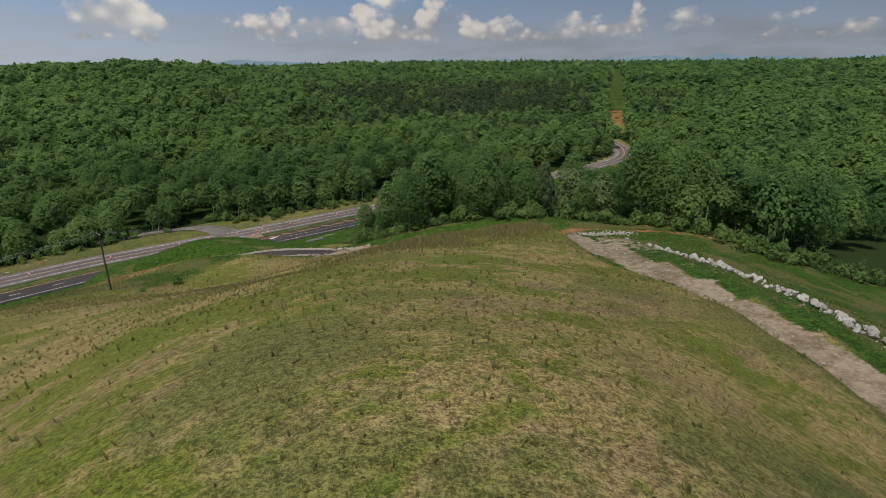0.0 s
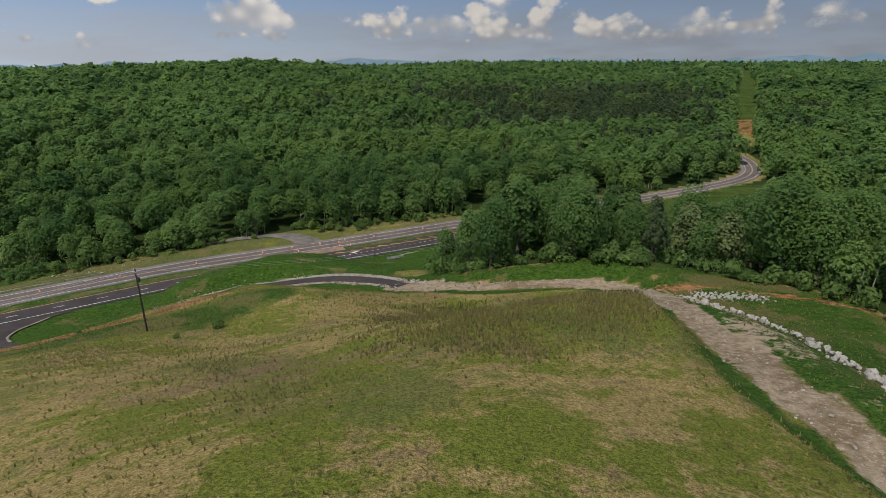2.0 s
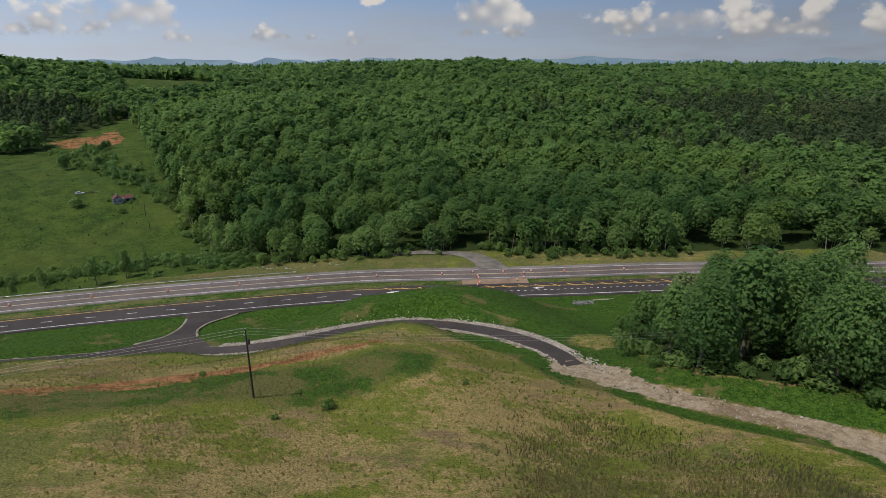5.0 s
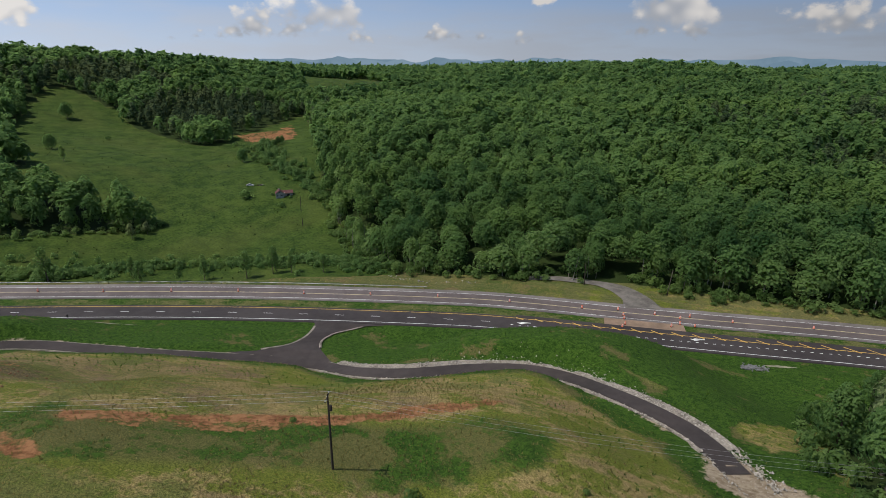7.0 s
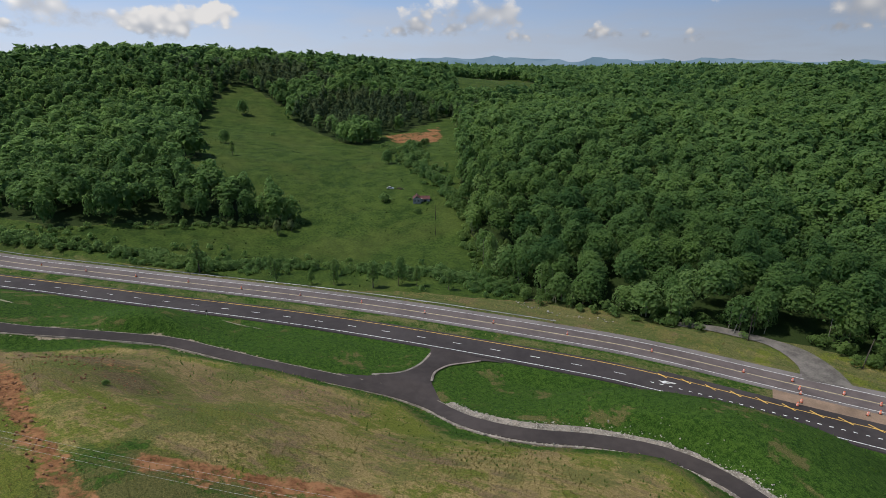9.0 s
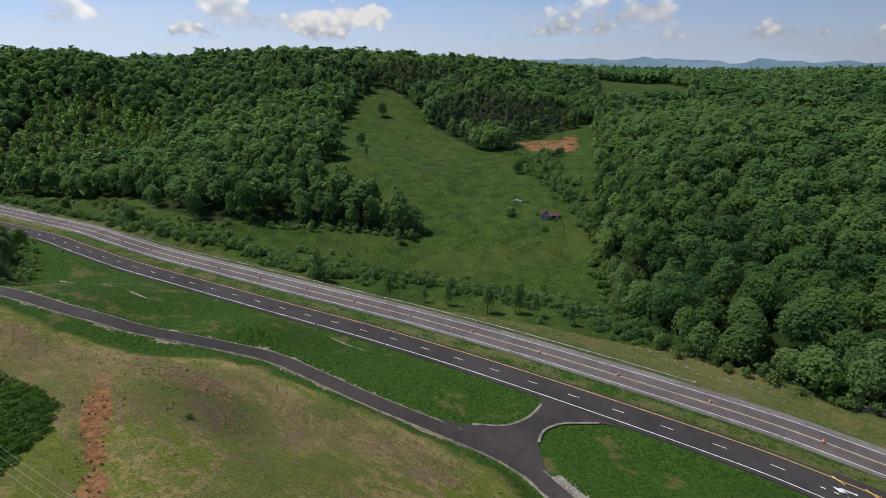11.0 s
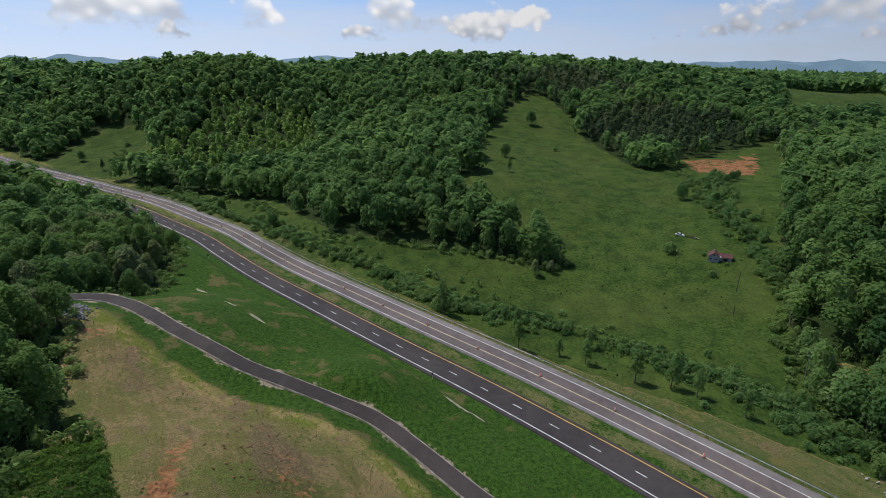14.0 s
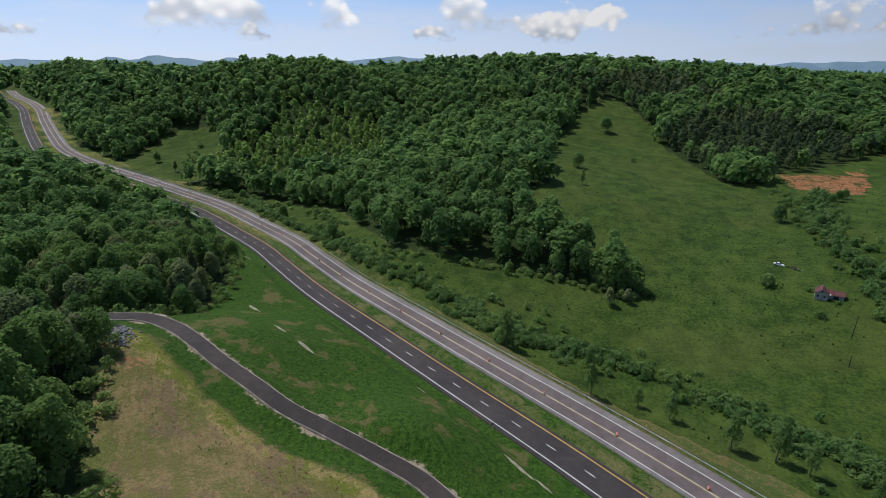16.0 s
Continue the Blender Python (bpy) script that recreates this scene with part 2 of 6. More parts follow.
def foliage(name, dark, light, strength=0.25):
    """Leaves: each tree by its tint, each spray a little by itself, some light coming through."""
    m, n = material(name)
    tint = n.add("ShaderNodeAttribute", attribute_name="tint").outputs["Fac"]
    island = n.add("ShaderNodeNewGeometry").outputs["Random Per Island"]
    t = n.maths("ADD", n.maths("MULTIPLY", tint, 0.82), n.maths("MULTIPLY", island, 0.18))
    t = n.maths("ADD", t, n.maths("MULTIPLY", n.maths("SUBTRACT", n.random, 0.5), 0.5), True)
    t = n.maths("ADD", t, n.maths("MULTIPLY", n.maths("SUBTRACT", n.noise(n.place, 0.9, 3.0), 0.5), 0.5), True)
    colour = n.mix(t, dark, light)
    # stands of other species, then clusters of leaves, the shade in their gaps painted
    stands = n.step(n.noise(n.place, 0.016, 3.0, 0.6), 0.48, 0.66)
    colour = n.mix(n.maths("MULTIPLY", stands, 0.45), colour, tuple(c * k for c, k in zip(light, (1.25, 1.12, 0.85))))
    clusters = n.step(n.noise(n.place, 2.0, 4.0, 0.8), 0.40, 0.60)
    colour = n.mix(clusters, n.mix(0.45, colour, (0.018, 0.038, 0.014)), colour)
    p = n.add("ShaderNodeBsdfPrincipled", Roughness=0.75)
    p.inputs["Specular IOR Level"].default_value = 0.06
    n.link(colour, p.inputs["Base Color"])
    thin = n.add("ShaderNodeBsdfTranslucent", Color=n.mix(0.5, colour, tuple(min(1, c * 1.6) for c in light)))
    both = n.add("ShaderNodeMixShader", Fac=strength)
    n.link(p.outputs[0], both.inputs[1])
    n.link(thin.outputs[0], both.inputs[2])
    n.link(both.outputs[0], n.add("ShaderNodeOutputMaterial").inputs[0])
    return m


def asphalt(name, dark, light, worn_tracks=0.0):
    m, n = material(name)
    big, mid, grain = n.noise(n.place, 0.05, 3.0), n.noise(n.place, 0.5, 4.0), n.noise(n.place, 14.0, 3.0)
    t = n.maths("ADD", n.maths("MULTIPLY", big, 0.5), n.maths("ADD", n.maths("MULTIPLY", mid, 0.3), n.maths("MULTIPLY", grain, 0.2)))
    return finish(m, n, n.mix(n.step(t, 0.36, 0.62), dark, light), 0.85, grain, 0.3, 0.01)


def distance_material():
    """Hills lost in haze: a plain backdrop, the haze painted as a blue glow."""
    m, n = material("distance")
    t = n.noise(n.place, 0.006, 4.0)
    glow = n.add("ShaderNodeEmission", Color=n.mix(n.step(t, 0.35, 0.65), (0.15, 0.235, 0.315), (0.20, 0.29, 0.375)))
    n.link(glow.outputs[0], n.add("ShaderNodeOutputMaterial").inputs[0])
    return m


M_GROUND = ground_material()
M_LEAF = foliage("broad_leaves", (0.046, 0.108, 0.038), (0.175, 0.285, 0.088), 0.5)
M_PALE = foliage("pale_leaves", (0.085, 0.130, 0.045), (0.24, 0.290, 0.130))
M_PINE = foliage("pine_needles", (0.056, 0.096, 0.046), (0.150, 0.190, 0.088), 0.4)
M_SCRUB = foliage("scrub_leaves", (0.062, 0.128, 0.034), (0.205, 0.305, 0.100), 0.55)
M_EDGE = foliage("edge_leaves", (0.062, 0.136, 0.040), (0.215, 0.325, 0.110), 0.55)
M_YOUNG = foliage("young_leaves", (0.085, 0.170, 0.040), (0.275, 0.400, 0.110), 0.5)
M_STALK = foliage("weed_stalks", (0.056, 0.074, 0.028), (0.330, 0.275, 0.140), 0.4)
M_CLOD = worn("clay_clods", (0.20, 0.105, 0.055), 0.4, 0.5, 5.0, strength=0.7, distance=0.05)
M_OLDLINE = worn("worn_yellow_paint", (0.56, 0.46, 0.24), 0.25, 0.5, 6.0)
M_TUSSOCK = foliage("rush_tussocks", (0.012, 0.026, 0.006), (0.040, 0.062, 0.018), 0.2)
M_GRASS = foliage("grass_blades", (0.12, 0.125, 0.030), (0.34, 0.27, 0.105), 0.5)
M_TALLGRASS = foliage("tall_grass_blades", (0.105, 0.122, 0.030), (0.300, 0.250, 0.105), 0.45)
M_DIRT = worn("packed_dirt", (0.235, 0.165, 0.115), 0.3, 0.25, 3.0, strength=0.5)
M_LUSH = foliage("lush_grass_blades", (0.030, 0.088, 0.014), (0.105, 0.185, 0.036), 0.5)
M_WEED = foliage("weed_stems", (0.070, 0.092, 0.026), (0.220, 0.200, 0.085), 0.5)
M_NEWROAD = asphalt("fresh_asphalt", (0.031, 0.026, 0.026), (0.054, 0.046, 0.045))
M_OLDROAD = asphalt("worn_asphalt", (0.115, 0.100, 0.095), (0.20, 0.180, 0.172))
M_LANE = asphalt("driven_asphalt", (0.085, 0.070, 0.068), (0.145, 0.118, 0.112))
M_SIDE = asphalt("side_road_asphalt", (0.032, 0.026, 0.024), (0.058, 0.047, 0.044))
M_GRAVEL = worn("crushed_stone", (0.235, 0.205, 0.170), 0.55, 0.4, 2.2, strength=0.8, distance=0.08)
M_DRIVE = worn("trodden_gravel", (0.14, 0.127, 0.112), 0.4, 0.3, 2.0, strength=0.8, distance=0.06)
M_RUBBLE = worn("broken_stone", (0.33, 0.30, 0.26), 0.6, 1.3, 5.0, strength=0.5)
M_WHITE = worn("white_road_paint", (0.72, 0.72, 0.70), 0.12, 0.5, 6.0)
M_YELLOW = worn("yellow_road_paint", (0.66, 0.42, 0.10), 0.15, 0.5, 6.0)
M_BARK = worn("bark", (0.13, 0.105, 0.085), 0.4, 2.0, 12.0, strength=0.8)
M_STEM = worn("pale_bark", (0.27, 0.245, 0.205), 0.4, 1.0, 9.0, strength=0.6)
M_POLE = worn("creosoted_wood", (0.05, 0.04, 0.035), 0.35, 1.0, 10.0)
M_STEEL = worn("galvanised_steel", (0.50, 0.51, 0.52), 0.2, 0.5, 8.0, 0.45, metal=0.7)
M_ROCK = worn("limestone", (0.31, 0.295, 0.265), 0.35, 0.4, 4.0, strength=0.7, distance=0.06)
M_DARKROCK = worn("grey_stone", (0.17, 0.17, 0.172), 0.5, 0.6, 4.0, strength=0.7, distance=0.06)
M_ORANGE = worn("orange_plastic", (0.75, 0.13, 0.03), 0.12, 2.0, 20.0, 0.5)
M_BAND = worn("reflective_band", (0.75, 0.75, 0.73), 0.1, 2.0, 20.0, 0.4)
M_RUBBER = worn("black_rubber", (0.025, 0.025, 0.025), 0.2, 2.0, 20.0)
M_RUST = worn("rusty_tin", (0.105, 0.040, 0.038), 0.45, 0.5, 6.0, 0.7)
M_BOARD = worn("weathered_board", (0.36, 0.35, 0.33), 0.35, 0.8, 9.0)
M_DARK = worn("dark_opening", (0.02, 0.02, 0.022), 0.3, 1.0, 8.0)
M_WIRE = worn("aluminium_wire", (0.45, 0.45, 0.45), 0.2, 1.0, 8.0, 0.5, metal=0.6)
M_MAT = worn("straw_matting", (0.27, 0.26, 0.17), 0.4, 0.5, 5.0)
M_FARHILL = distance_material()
M_CAR = worn("dark_car_paint", (0.03, 0.03, 0.035), 0.1, 1.0, 10.0, 0.25)
M_WHITECAR = worn("white_car_paint", (0.75, 0.75, 0.75), 0.08, 1.0, 10.0, 0.25)
M_GLASS = worn("tinted_glass", (0.03, 0.035, 0.04), 0.1, 1.0, 10.0, 0.08)

# ---- the lie of the land ----
HILL = [
    (0, 20, 30.3, 60), (20, 80, 25.0, 45), (60, 40, 9.7, 60), (60, 140, 17.5, 45),
    (-40, 60, 13.7, 45), (-60, 115, 21.6, 35), (-90, 60, 24.9, 45), (-110, 110, 4.2, 35),
    (-10, 150, 17.1, 40), (-150, 20, 8.2, 50), (-200, -20, 16.6, 45), (-90, 165, 8.5, 30),
    (-50, 215, -0.4, 40), (-155, 85, 3.3, 35), (-90, -60, 50.5, 80), (70, -60, 44.5, 90),
]
SLOPES = [
    (130, 110, 14.6, 80), (-200, 60, 4.1, 35), (-170, 110, 0.0, 30), (-265, -85, 13.0, 45),
    (30, 215, 9.7, 60), (28, 18, -7.3, 26), (0, 10, 7.5, 28), (-75, 92, -3.2, 28),
    (-85, 138, 0.8, 26), (-125, 70, 3.2, 32), (25, 55, -3.0, 30), (-110, 85, 0.7, 28),
    (-230, 8, 4.7, 28), (-140, 45, 8.6, 28), (-100, 45, -1.7, 30), (-86, 94, 0.9, 14),
]
RIDGES = [
    (-880, -10, 57.4, 260), (-900, 330, 36.0, 240), (-760, -350, 37.9, 190), (-665, -170, 27.9, 90),
    (-460, 60, 15.2, 130), (-480, 290, 0.2, 120), (-650, 150, -0.5, 150), (-400, 380, 19.8, 140),
    (-250, 240, 3.6, 70), (-230, 215, -9.4, 50), (-220, 430, -1.8, 170), (-220, 600, 18.4, 220),
    (0, 700, 2.6, 250), (260, 830, 17.4, 230), (420, 480, 7.5, 200), (-60, 360, 0.1, 100),
    (-450, 850, 34.8, 300), (-800, 800, 2.1, 350), (-500, -370, 11.9, 130), (-720, -620, 30.0, 170),
    (-320, -250, 18.3, 110), (-290, 130, -9.5, 70), (-590, -270, -16.7, 90), (-420, -100, -9.6, 90),
]
BANKS = [
    (-96, 158, -0.7, 14), (-82, 166, 1.6, 14), (-70, 178, 3.8, 18), (-50, 178, 6.2, 20),
    (-108, 164, 4.0, 12), (-40, 190, -0.4, 20), (-75, 198, 3.9, 14), (20, 150, 4.4, 22),
    (-3, 158, 1.9, 20), (-18, 92, 3.0, 18), (5, 88, 3.4, 18), (-30, 105, 1.4, 20),
    (-65, 112, -1.8, 14), (-130, 72, -4.2, 14), (30, 41, 0.2, 16), (-50, 100, -3.1, 16),
    (-195, 62, 6.6, 16), (28, 125, -0.7, 18), (-128, 168, -3.8, 16), (15, 68, -3.4, 18),
    (20, 108, 4.8, 16), (-700, -260, 14.7, 90), (-560, -190, 0.6, 80), (-1000, -330, -15.3, 200),
    (-900, -600, 16.6, 220), (-850, 540, 9.0, 120), (-86, 183, 3.3, 16), (2, 110, 2.6, 16),
]
# x, y, z along the middle of each road
MEDIAN = [(-820, -750, 42), (-763, -677, 38), (-720, -609, 34), (-679, -555, 30), (-622, -492, 24), (-540, -399, 18), (-499, -348, 14), (-472, -298, 10), (-453, -256, 7.5),
          (-442, -227, 5.5), (-417, -174, 3), (-393, -128, 1.5), (-362, -85, 1), (-338, -54, 1), (-318, -33, 1), (-290, -3, 1), (-262, 31, 1), (-235, 64, 1),
          (-205, 101, 1), (-174, 136, 1), (-136, 175, 1), (-118, 191, 1), (-91, 211, 1), (-65, 231, 1), (-36, 254, 1), (0, 281, 1), (36, 306, 1)]
OLD_EAST = [(-70, 246, 1), (-45, 266, 1), (-10, 291, 1), (25, 314, 1), (60, 341, 1), (106, 381, 1), (132, 412, 1), (144, 445, 1.5), (147, 480, 2), (142, 520, 3), (120, 560, 4)]
SIDE_ROAD = [(-203, -62, 24), (-209, -40, 24), (-214, -25, 23.3), (-212, -13, 22.4), (-206, -1, 21.5), (-201, 8, 20.3), (-195, 21, 18.4), (-190, 32, 16.5), (-187, 44, 14.2), (-184, 56, 11.8),
             (-180, 68, 9.6), (-172, 79, 8), (-160, 93, 6.5), (-147, 110, 4.6), (-139, 120.5, 3.3), (-131, 126.5, 3.4), (-123, 128.3, 5.2), (-115, 129.9, 7.5), (-107.3, 134.3, 9),
             (-101.3, 140, 9.9), (-96.9, 147.2, 9.9), (-92, 153.2, 10.2), (-86.5, 158.3, 10.6), (-80.5, 161.3, 11.2), (-73, 162, 12.6), (-63.5, 160.3, 15), (-54, 159, 16.6),
             (-45.5, 158, 17.2), (-39, 154.5, 18.5), (-34, 150.5, 19.8), (-28, 146, 21.4)]
TRACK = [(-34, 151, 19.6), (-20, 144, 23), (-8, 141, 25), (4, 141, 26.5), (13, 140, 27.5), (20, 136, 28.6), (23.5, 128, 30.8), (24.3, 118, 34.4), (25.5, 106, 37.6),
         (26, 94.5, 40.2), (27, 86, 41.6), (27.6, 77.5, 43.2), (29, 70.5, 44.1), (31.8, 61, 44.6), (34, 53, 45), (37, 38, 45), (41, 15, 45.5), (44, -15, 46)]


def smooth_line(points, step=2.0):
    """Points about every step metres on a smooth line through the given ones."""
    p = np.array(points, float)
    p = np.vstack([2 * p[0] - p[1], p, 2 * p[-1] - p[-2]])
    out = []
    for i in range(1, len(p) - 2):
        n = max(2, int(np.linalg.norm(p[i + 1] - p[i]) / step))
        t = np.linspace(0, 1, n, endpoint=False)[:, None]
        a, b, c, d = p[i - 1], p[i], p[i + 1], p[i + 2]
        out.append(0.5 * (2 * b + (c - a) * t + (2 * a - 5 * b + 4 * c - d) * t * t + (3 * b - a - 3 * c + d) * t ** 3))
    return np.vstack(out + [p[-2:-1]])


L_MEDIAN, L_EAST, L_SIDE, L_TRACK = (smooth_line(q) for q in (MEDIAN, OLD_EAST, SIDE_ROAD, TRACK))


# strips of bare red clay and the weedy slope below them
L_CLAY, L_GULLY, L_TOPCLAY, L_BRIM, L_RUT, L_WEEDY = (smooth_line([(*p, 0) for p in q]) for q in (
    [(-92, 70), (-89, 79), (-86, 87), (-81, 94.5), (-76, 100), (-72.5, 107), (-70.5, 114), (-68, 121), (-66, 127)],
    [(-146, 41), (-133, 45), (-122, 49), (-110, 53), (-100, 57), (-89, 61.5), (-82, 64.5)],
    [(34, 136), (40, 135.5), (47, 133), (54, 131), (62, 128), (72, 122)], [(20, 138), (26, 134), (31, 133)], [(-90, 71), (-86, 78), (-82, 86), (-78, 93)],
    [(-90, 66), (-83, 74), (-77, 84), (-71, 93), (-64, 101), (-58, 110), (-55, 118)]))
# plots of their own growth on the hill
DRY_FLAT = [(-181, 31), (-177, 51), (-159, 66), (-144, 80), (-133, 90), (-118, 104), (-100, 110), (-84, 119), (-74, 127), (-71, 117), (-80, 103), (-87, 92), (-98, 76), (-112, 64), (-130, 53), (-150, 42)]
BARE_PLOTS = [[(-19, 48), (-27, 55), (-32, 70), (-36, 84), (-25, 84), (-16, 68), (-12, 56), (-7, 48)], [(8, 47), (15, 50), (19, 40), (20, 33), (8, 27), (8, 37)],
              [(-6, 62), (8, 64), (14, 75), (8, 70), (-3, 65)], [(-46, 62), (-56, 70), (-50, 84), (-40, 74)], [(-34, 90), (-28, 96), (-36, 104), (-44, 98)]]
CLOD_FIELD = [(-178, 34), (-172, 52), (-150, 70), (-128, 80), (-112, 66), (-128, 55), (-148, 44)]
WEEDS = [(-33, 119), (-22, 127), (-7, 129), (9, 126), (16, 110), (17, 94), (15.5, 80.6), (8, 72.6), (3, 66.4), (-4, 66.5), (-10, 73), (-16, 69.5), (-21, 76.7), (-16, 88), (-21, 99)]
WEED_PLOTS = [[(-40, 68), (-39, 83), (-33, 80), (-29, 63)], [(-62, 70), (-70, 82), (-58, 86), (-52, 76)], [(-24, 60), (-19, 66), (-13, 62), (-18, 55)]]


def ease(v, lo, hi):
    u = np.clip((v - lo) / (hi - lo), 0, 1)
    return u * u * (3 - 2 * u)


def along(line, offset):
    """The line moved to its left by offset metres."""
    d = np.gradient(line[:, :2], axis=0)
    d /= np.linalg.norm(d, axis=1)[:, None]
    q = line.copy()
    q[:, 0] -= d[:, 1] * offset
    q[:, 1] += d[:, 0] * offset
    return q


L_OLD = along(L_MEDIAN, 15.0)
L_NEW = along(L_MEDIAN, -4.2)


def nearest(line, x, y):
    """How far each (x, y) is from the line, and the line's height there."""
    x, y = np.asarray(x, float), np.asarray(y, float)
    dist, z = np.full(x.shape, 1e9), np.zeros(x.shape)
    reach = 60
    box = (x > line[:, 0].min() - reach) & (x < line[:, 0].max() + reach) & (y > line[:, 1].min() - reach) & (y < line[:, 1].max() + reach)
    index = np.flatnonzero(box)
    for k in range(0, len(index), 4000):
        i = index[k:k + 4000]
        d2 = (x.flat[i][:, None] - line[None, :, 0]) ** 2 + (y.flat[i][:, None] - line[None, :, 1]) ** 2
        j = d2.argmin(axis=1)
        dist.flat[i], z.flat[i] = np.sqrt(d2[np.arange(len(i)), j]), line[j, 2]
    return dist, z


def land(x, y):
    """The height of the ground at arrays x, y."""
    x, y = np.atleast_1d(np.asarray(x, float)), np.atleast_1d(np.asarray(y, float))
    z = 38.0 * ease(np.hypot(x + 60, y - 80), 450, 1350)
    for hx, hy, h, r in HILL + SLOPES + RIDGES + BANKS:
        z = z + h * np.exp(-((x - hx) ** 2 + (y - hy) ** 2) / r ** 2)
    far = ease(np.hypot(x + 60, y - 80), 500, 1500)
    z = z + far * (6 * np.sin(x / 310 + 1.3) * np.cos(y / 270) + 4 * np.sin((x + y) / 170))
    z = z - 40 * ease(np.hypot(x + 60, y - 80), 1720, 2700)
    z = z + 0.35 * np.sin(x / 7.1 + 1) * np.sin(y / 8.3) + 0.6 * np.sin(x / 19 + y / 27)
    z = z - 1.1 * np.exp(-(nearest(L_GULLY, x, y)[0] / 2.6) ** 2)
    for line, flat, wide, sink in ((L_TRACK, 3.0, 9, 0.0), (L_SIDE, 3.4, 8, 0.25), (L_EAST, 9, 26, 0.3), (along(L_MEDIAN, 7.0), 17, 24, 0.3)):
        d, h = nearest(line, x, y)
        coarse = ease(-x, 330, 450) * (flat > 10)
        u = ease(d, flat + 6 * coarse, wide + 36 * coarse)
        z = (h - sink) * (1 - u) + z * u
    return z


def inside(poly, x, y):
    """Which of the points lie in the polygon."""
    x, y = np.asarray(x, float), np.asarray(y, float)
    hit = np.zeros(x.shape, bool)
    for (ax, ay), (bx, by) in zip(poly, poly[1:] + poly[:1]):
        if ay != by:
            hit ^= ((ay > y) != (by > y)) & (x < (bx - ax) * (y - ay) / (by - ay) + ax)
    return hit


# open ground: everything else is wooded
NEAR_OPEN = [(-250, -30), (-302, -50), (-345, -78), (-330, -30), (-240, 118), (-180, 196), (-138, 224), (-105, 252), (-64, 274), (-20, 290), (20, 300), (30, 290),
             (-26, 228), (-30, 198), (-28, 176), (-21, 161), (-16, 152), (-6, 150), (8, 151), (22, 152), (36, 152), (51, 147), (60, 136), (68, 125), (84, 119), (104, 112), (130, 60), (150, -60),
             (100, -170), (-60, -180), (-95, -60), (-104, 12), (-128, 20), (-148, 16), (-168, 0), (-186, -12), (-200, -30), (-224, -34)]
MEADOW = [(-392, -128), (-430, -172), (-448, -158), (-436, -98), (-404, -38), (-370, -12), (-335, 17), (-331, 64), (-319, 132), (-340, 124), (-362, 105), (-385, 80), (-412, 62), (-432, 72), (-446, 90), (-500, 88), (-579, 91), (-668, 104), (-740, 138), (-745, 160),
          (-664, 188), (-600, 186), (-545, 203), (-486, 212), (-500, 236), (-536, 256), (-552, 290), (-600, 345), (-622, 368), (-560, 346), (-490, 316), (-430, 287), (-381, 262), (-336, 239), (-310, 229), (-271, 212), (-245, 204), (-222, 196), (-180, 190),
          (-240, 110), (-310, 10)]
SMALL_MEADOW = [(-500, -268), (-585, -292), (-614, -268), (-588, -230), (-520, -188), (-458, -172), (-452, -235)]
FAR_FIELD = [(-695, 418), (-715, 590), (-1060, 740), (-1000, 600), (-935, 505)]
CLAY_BANK = [(-532, 256), (-487, 246), (-466, 284), (-492, 300), (-556, 326), (-530, 290)]
EAST_FIELD = [(21, 186), (34, 188), (46, 204), (74, 250), (110, 320), (150, 380), (120, 385), (60, 330), (20, 300), (15, 230)]


def cut_line(x, y):
    """Distance from the straight clearing through the eastern woods."""
    ax, ay, bx, by = 160.0, 520.0, 500.0, 1675.0
    t = np.clip(((x - ax) * (bx - ax) + (y - ay) * (by - ay)) / ((bx - ax) ** 2 + (by - ay) ** 2), 0, 1.0)
    return np.hypot(x - ax - t * (bx - ax), y - ay - t * (by - ay))


def wooded(x, y):
    x, y = np.asarray(x, float), np.asarray(y, float)
    w = ~(inside(NEAR_OPEN, x, y) | inside(MEADOW, x, y) | inside(SMALL_MEADOW, x, y) | inside(EAST_FIELD, x, y) | inside(FAR_FIELD, x, y))
    w &= nearest(along(L_MEDIAN, 6.0), x, y)[0] > 27
    w &= nearest(L_EAST, x, y)[0] > 9.5
    w &= nearest(L_SIDE, x, y)[0] > 7
    w &= (np.hypot((x + 229) / 12, (y - 214) / 9) > 1) & (nearest(L_TRACK, x, y)[0] > 9)
    w &= cut_line(x, y) > np.where(y > 660, 14, 9)
    return w


def axis(lo, fine_lo, fine_hi, hi, step, growth):
    a = list(np.arange(fine_lo, fine_hi + step / 2, step))
    d = step
    while a[-1] < hi:
        d *= growth
        a.append(min(hi, a[-1] + d))
    d = step
    while a[0] > lo:
        d *= growth
        a.insert(0, max(lo, a[0] - d))
    return np.array(a)


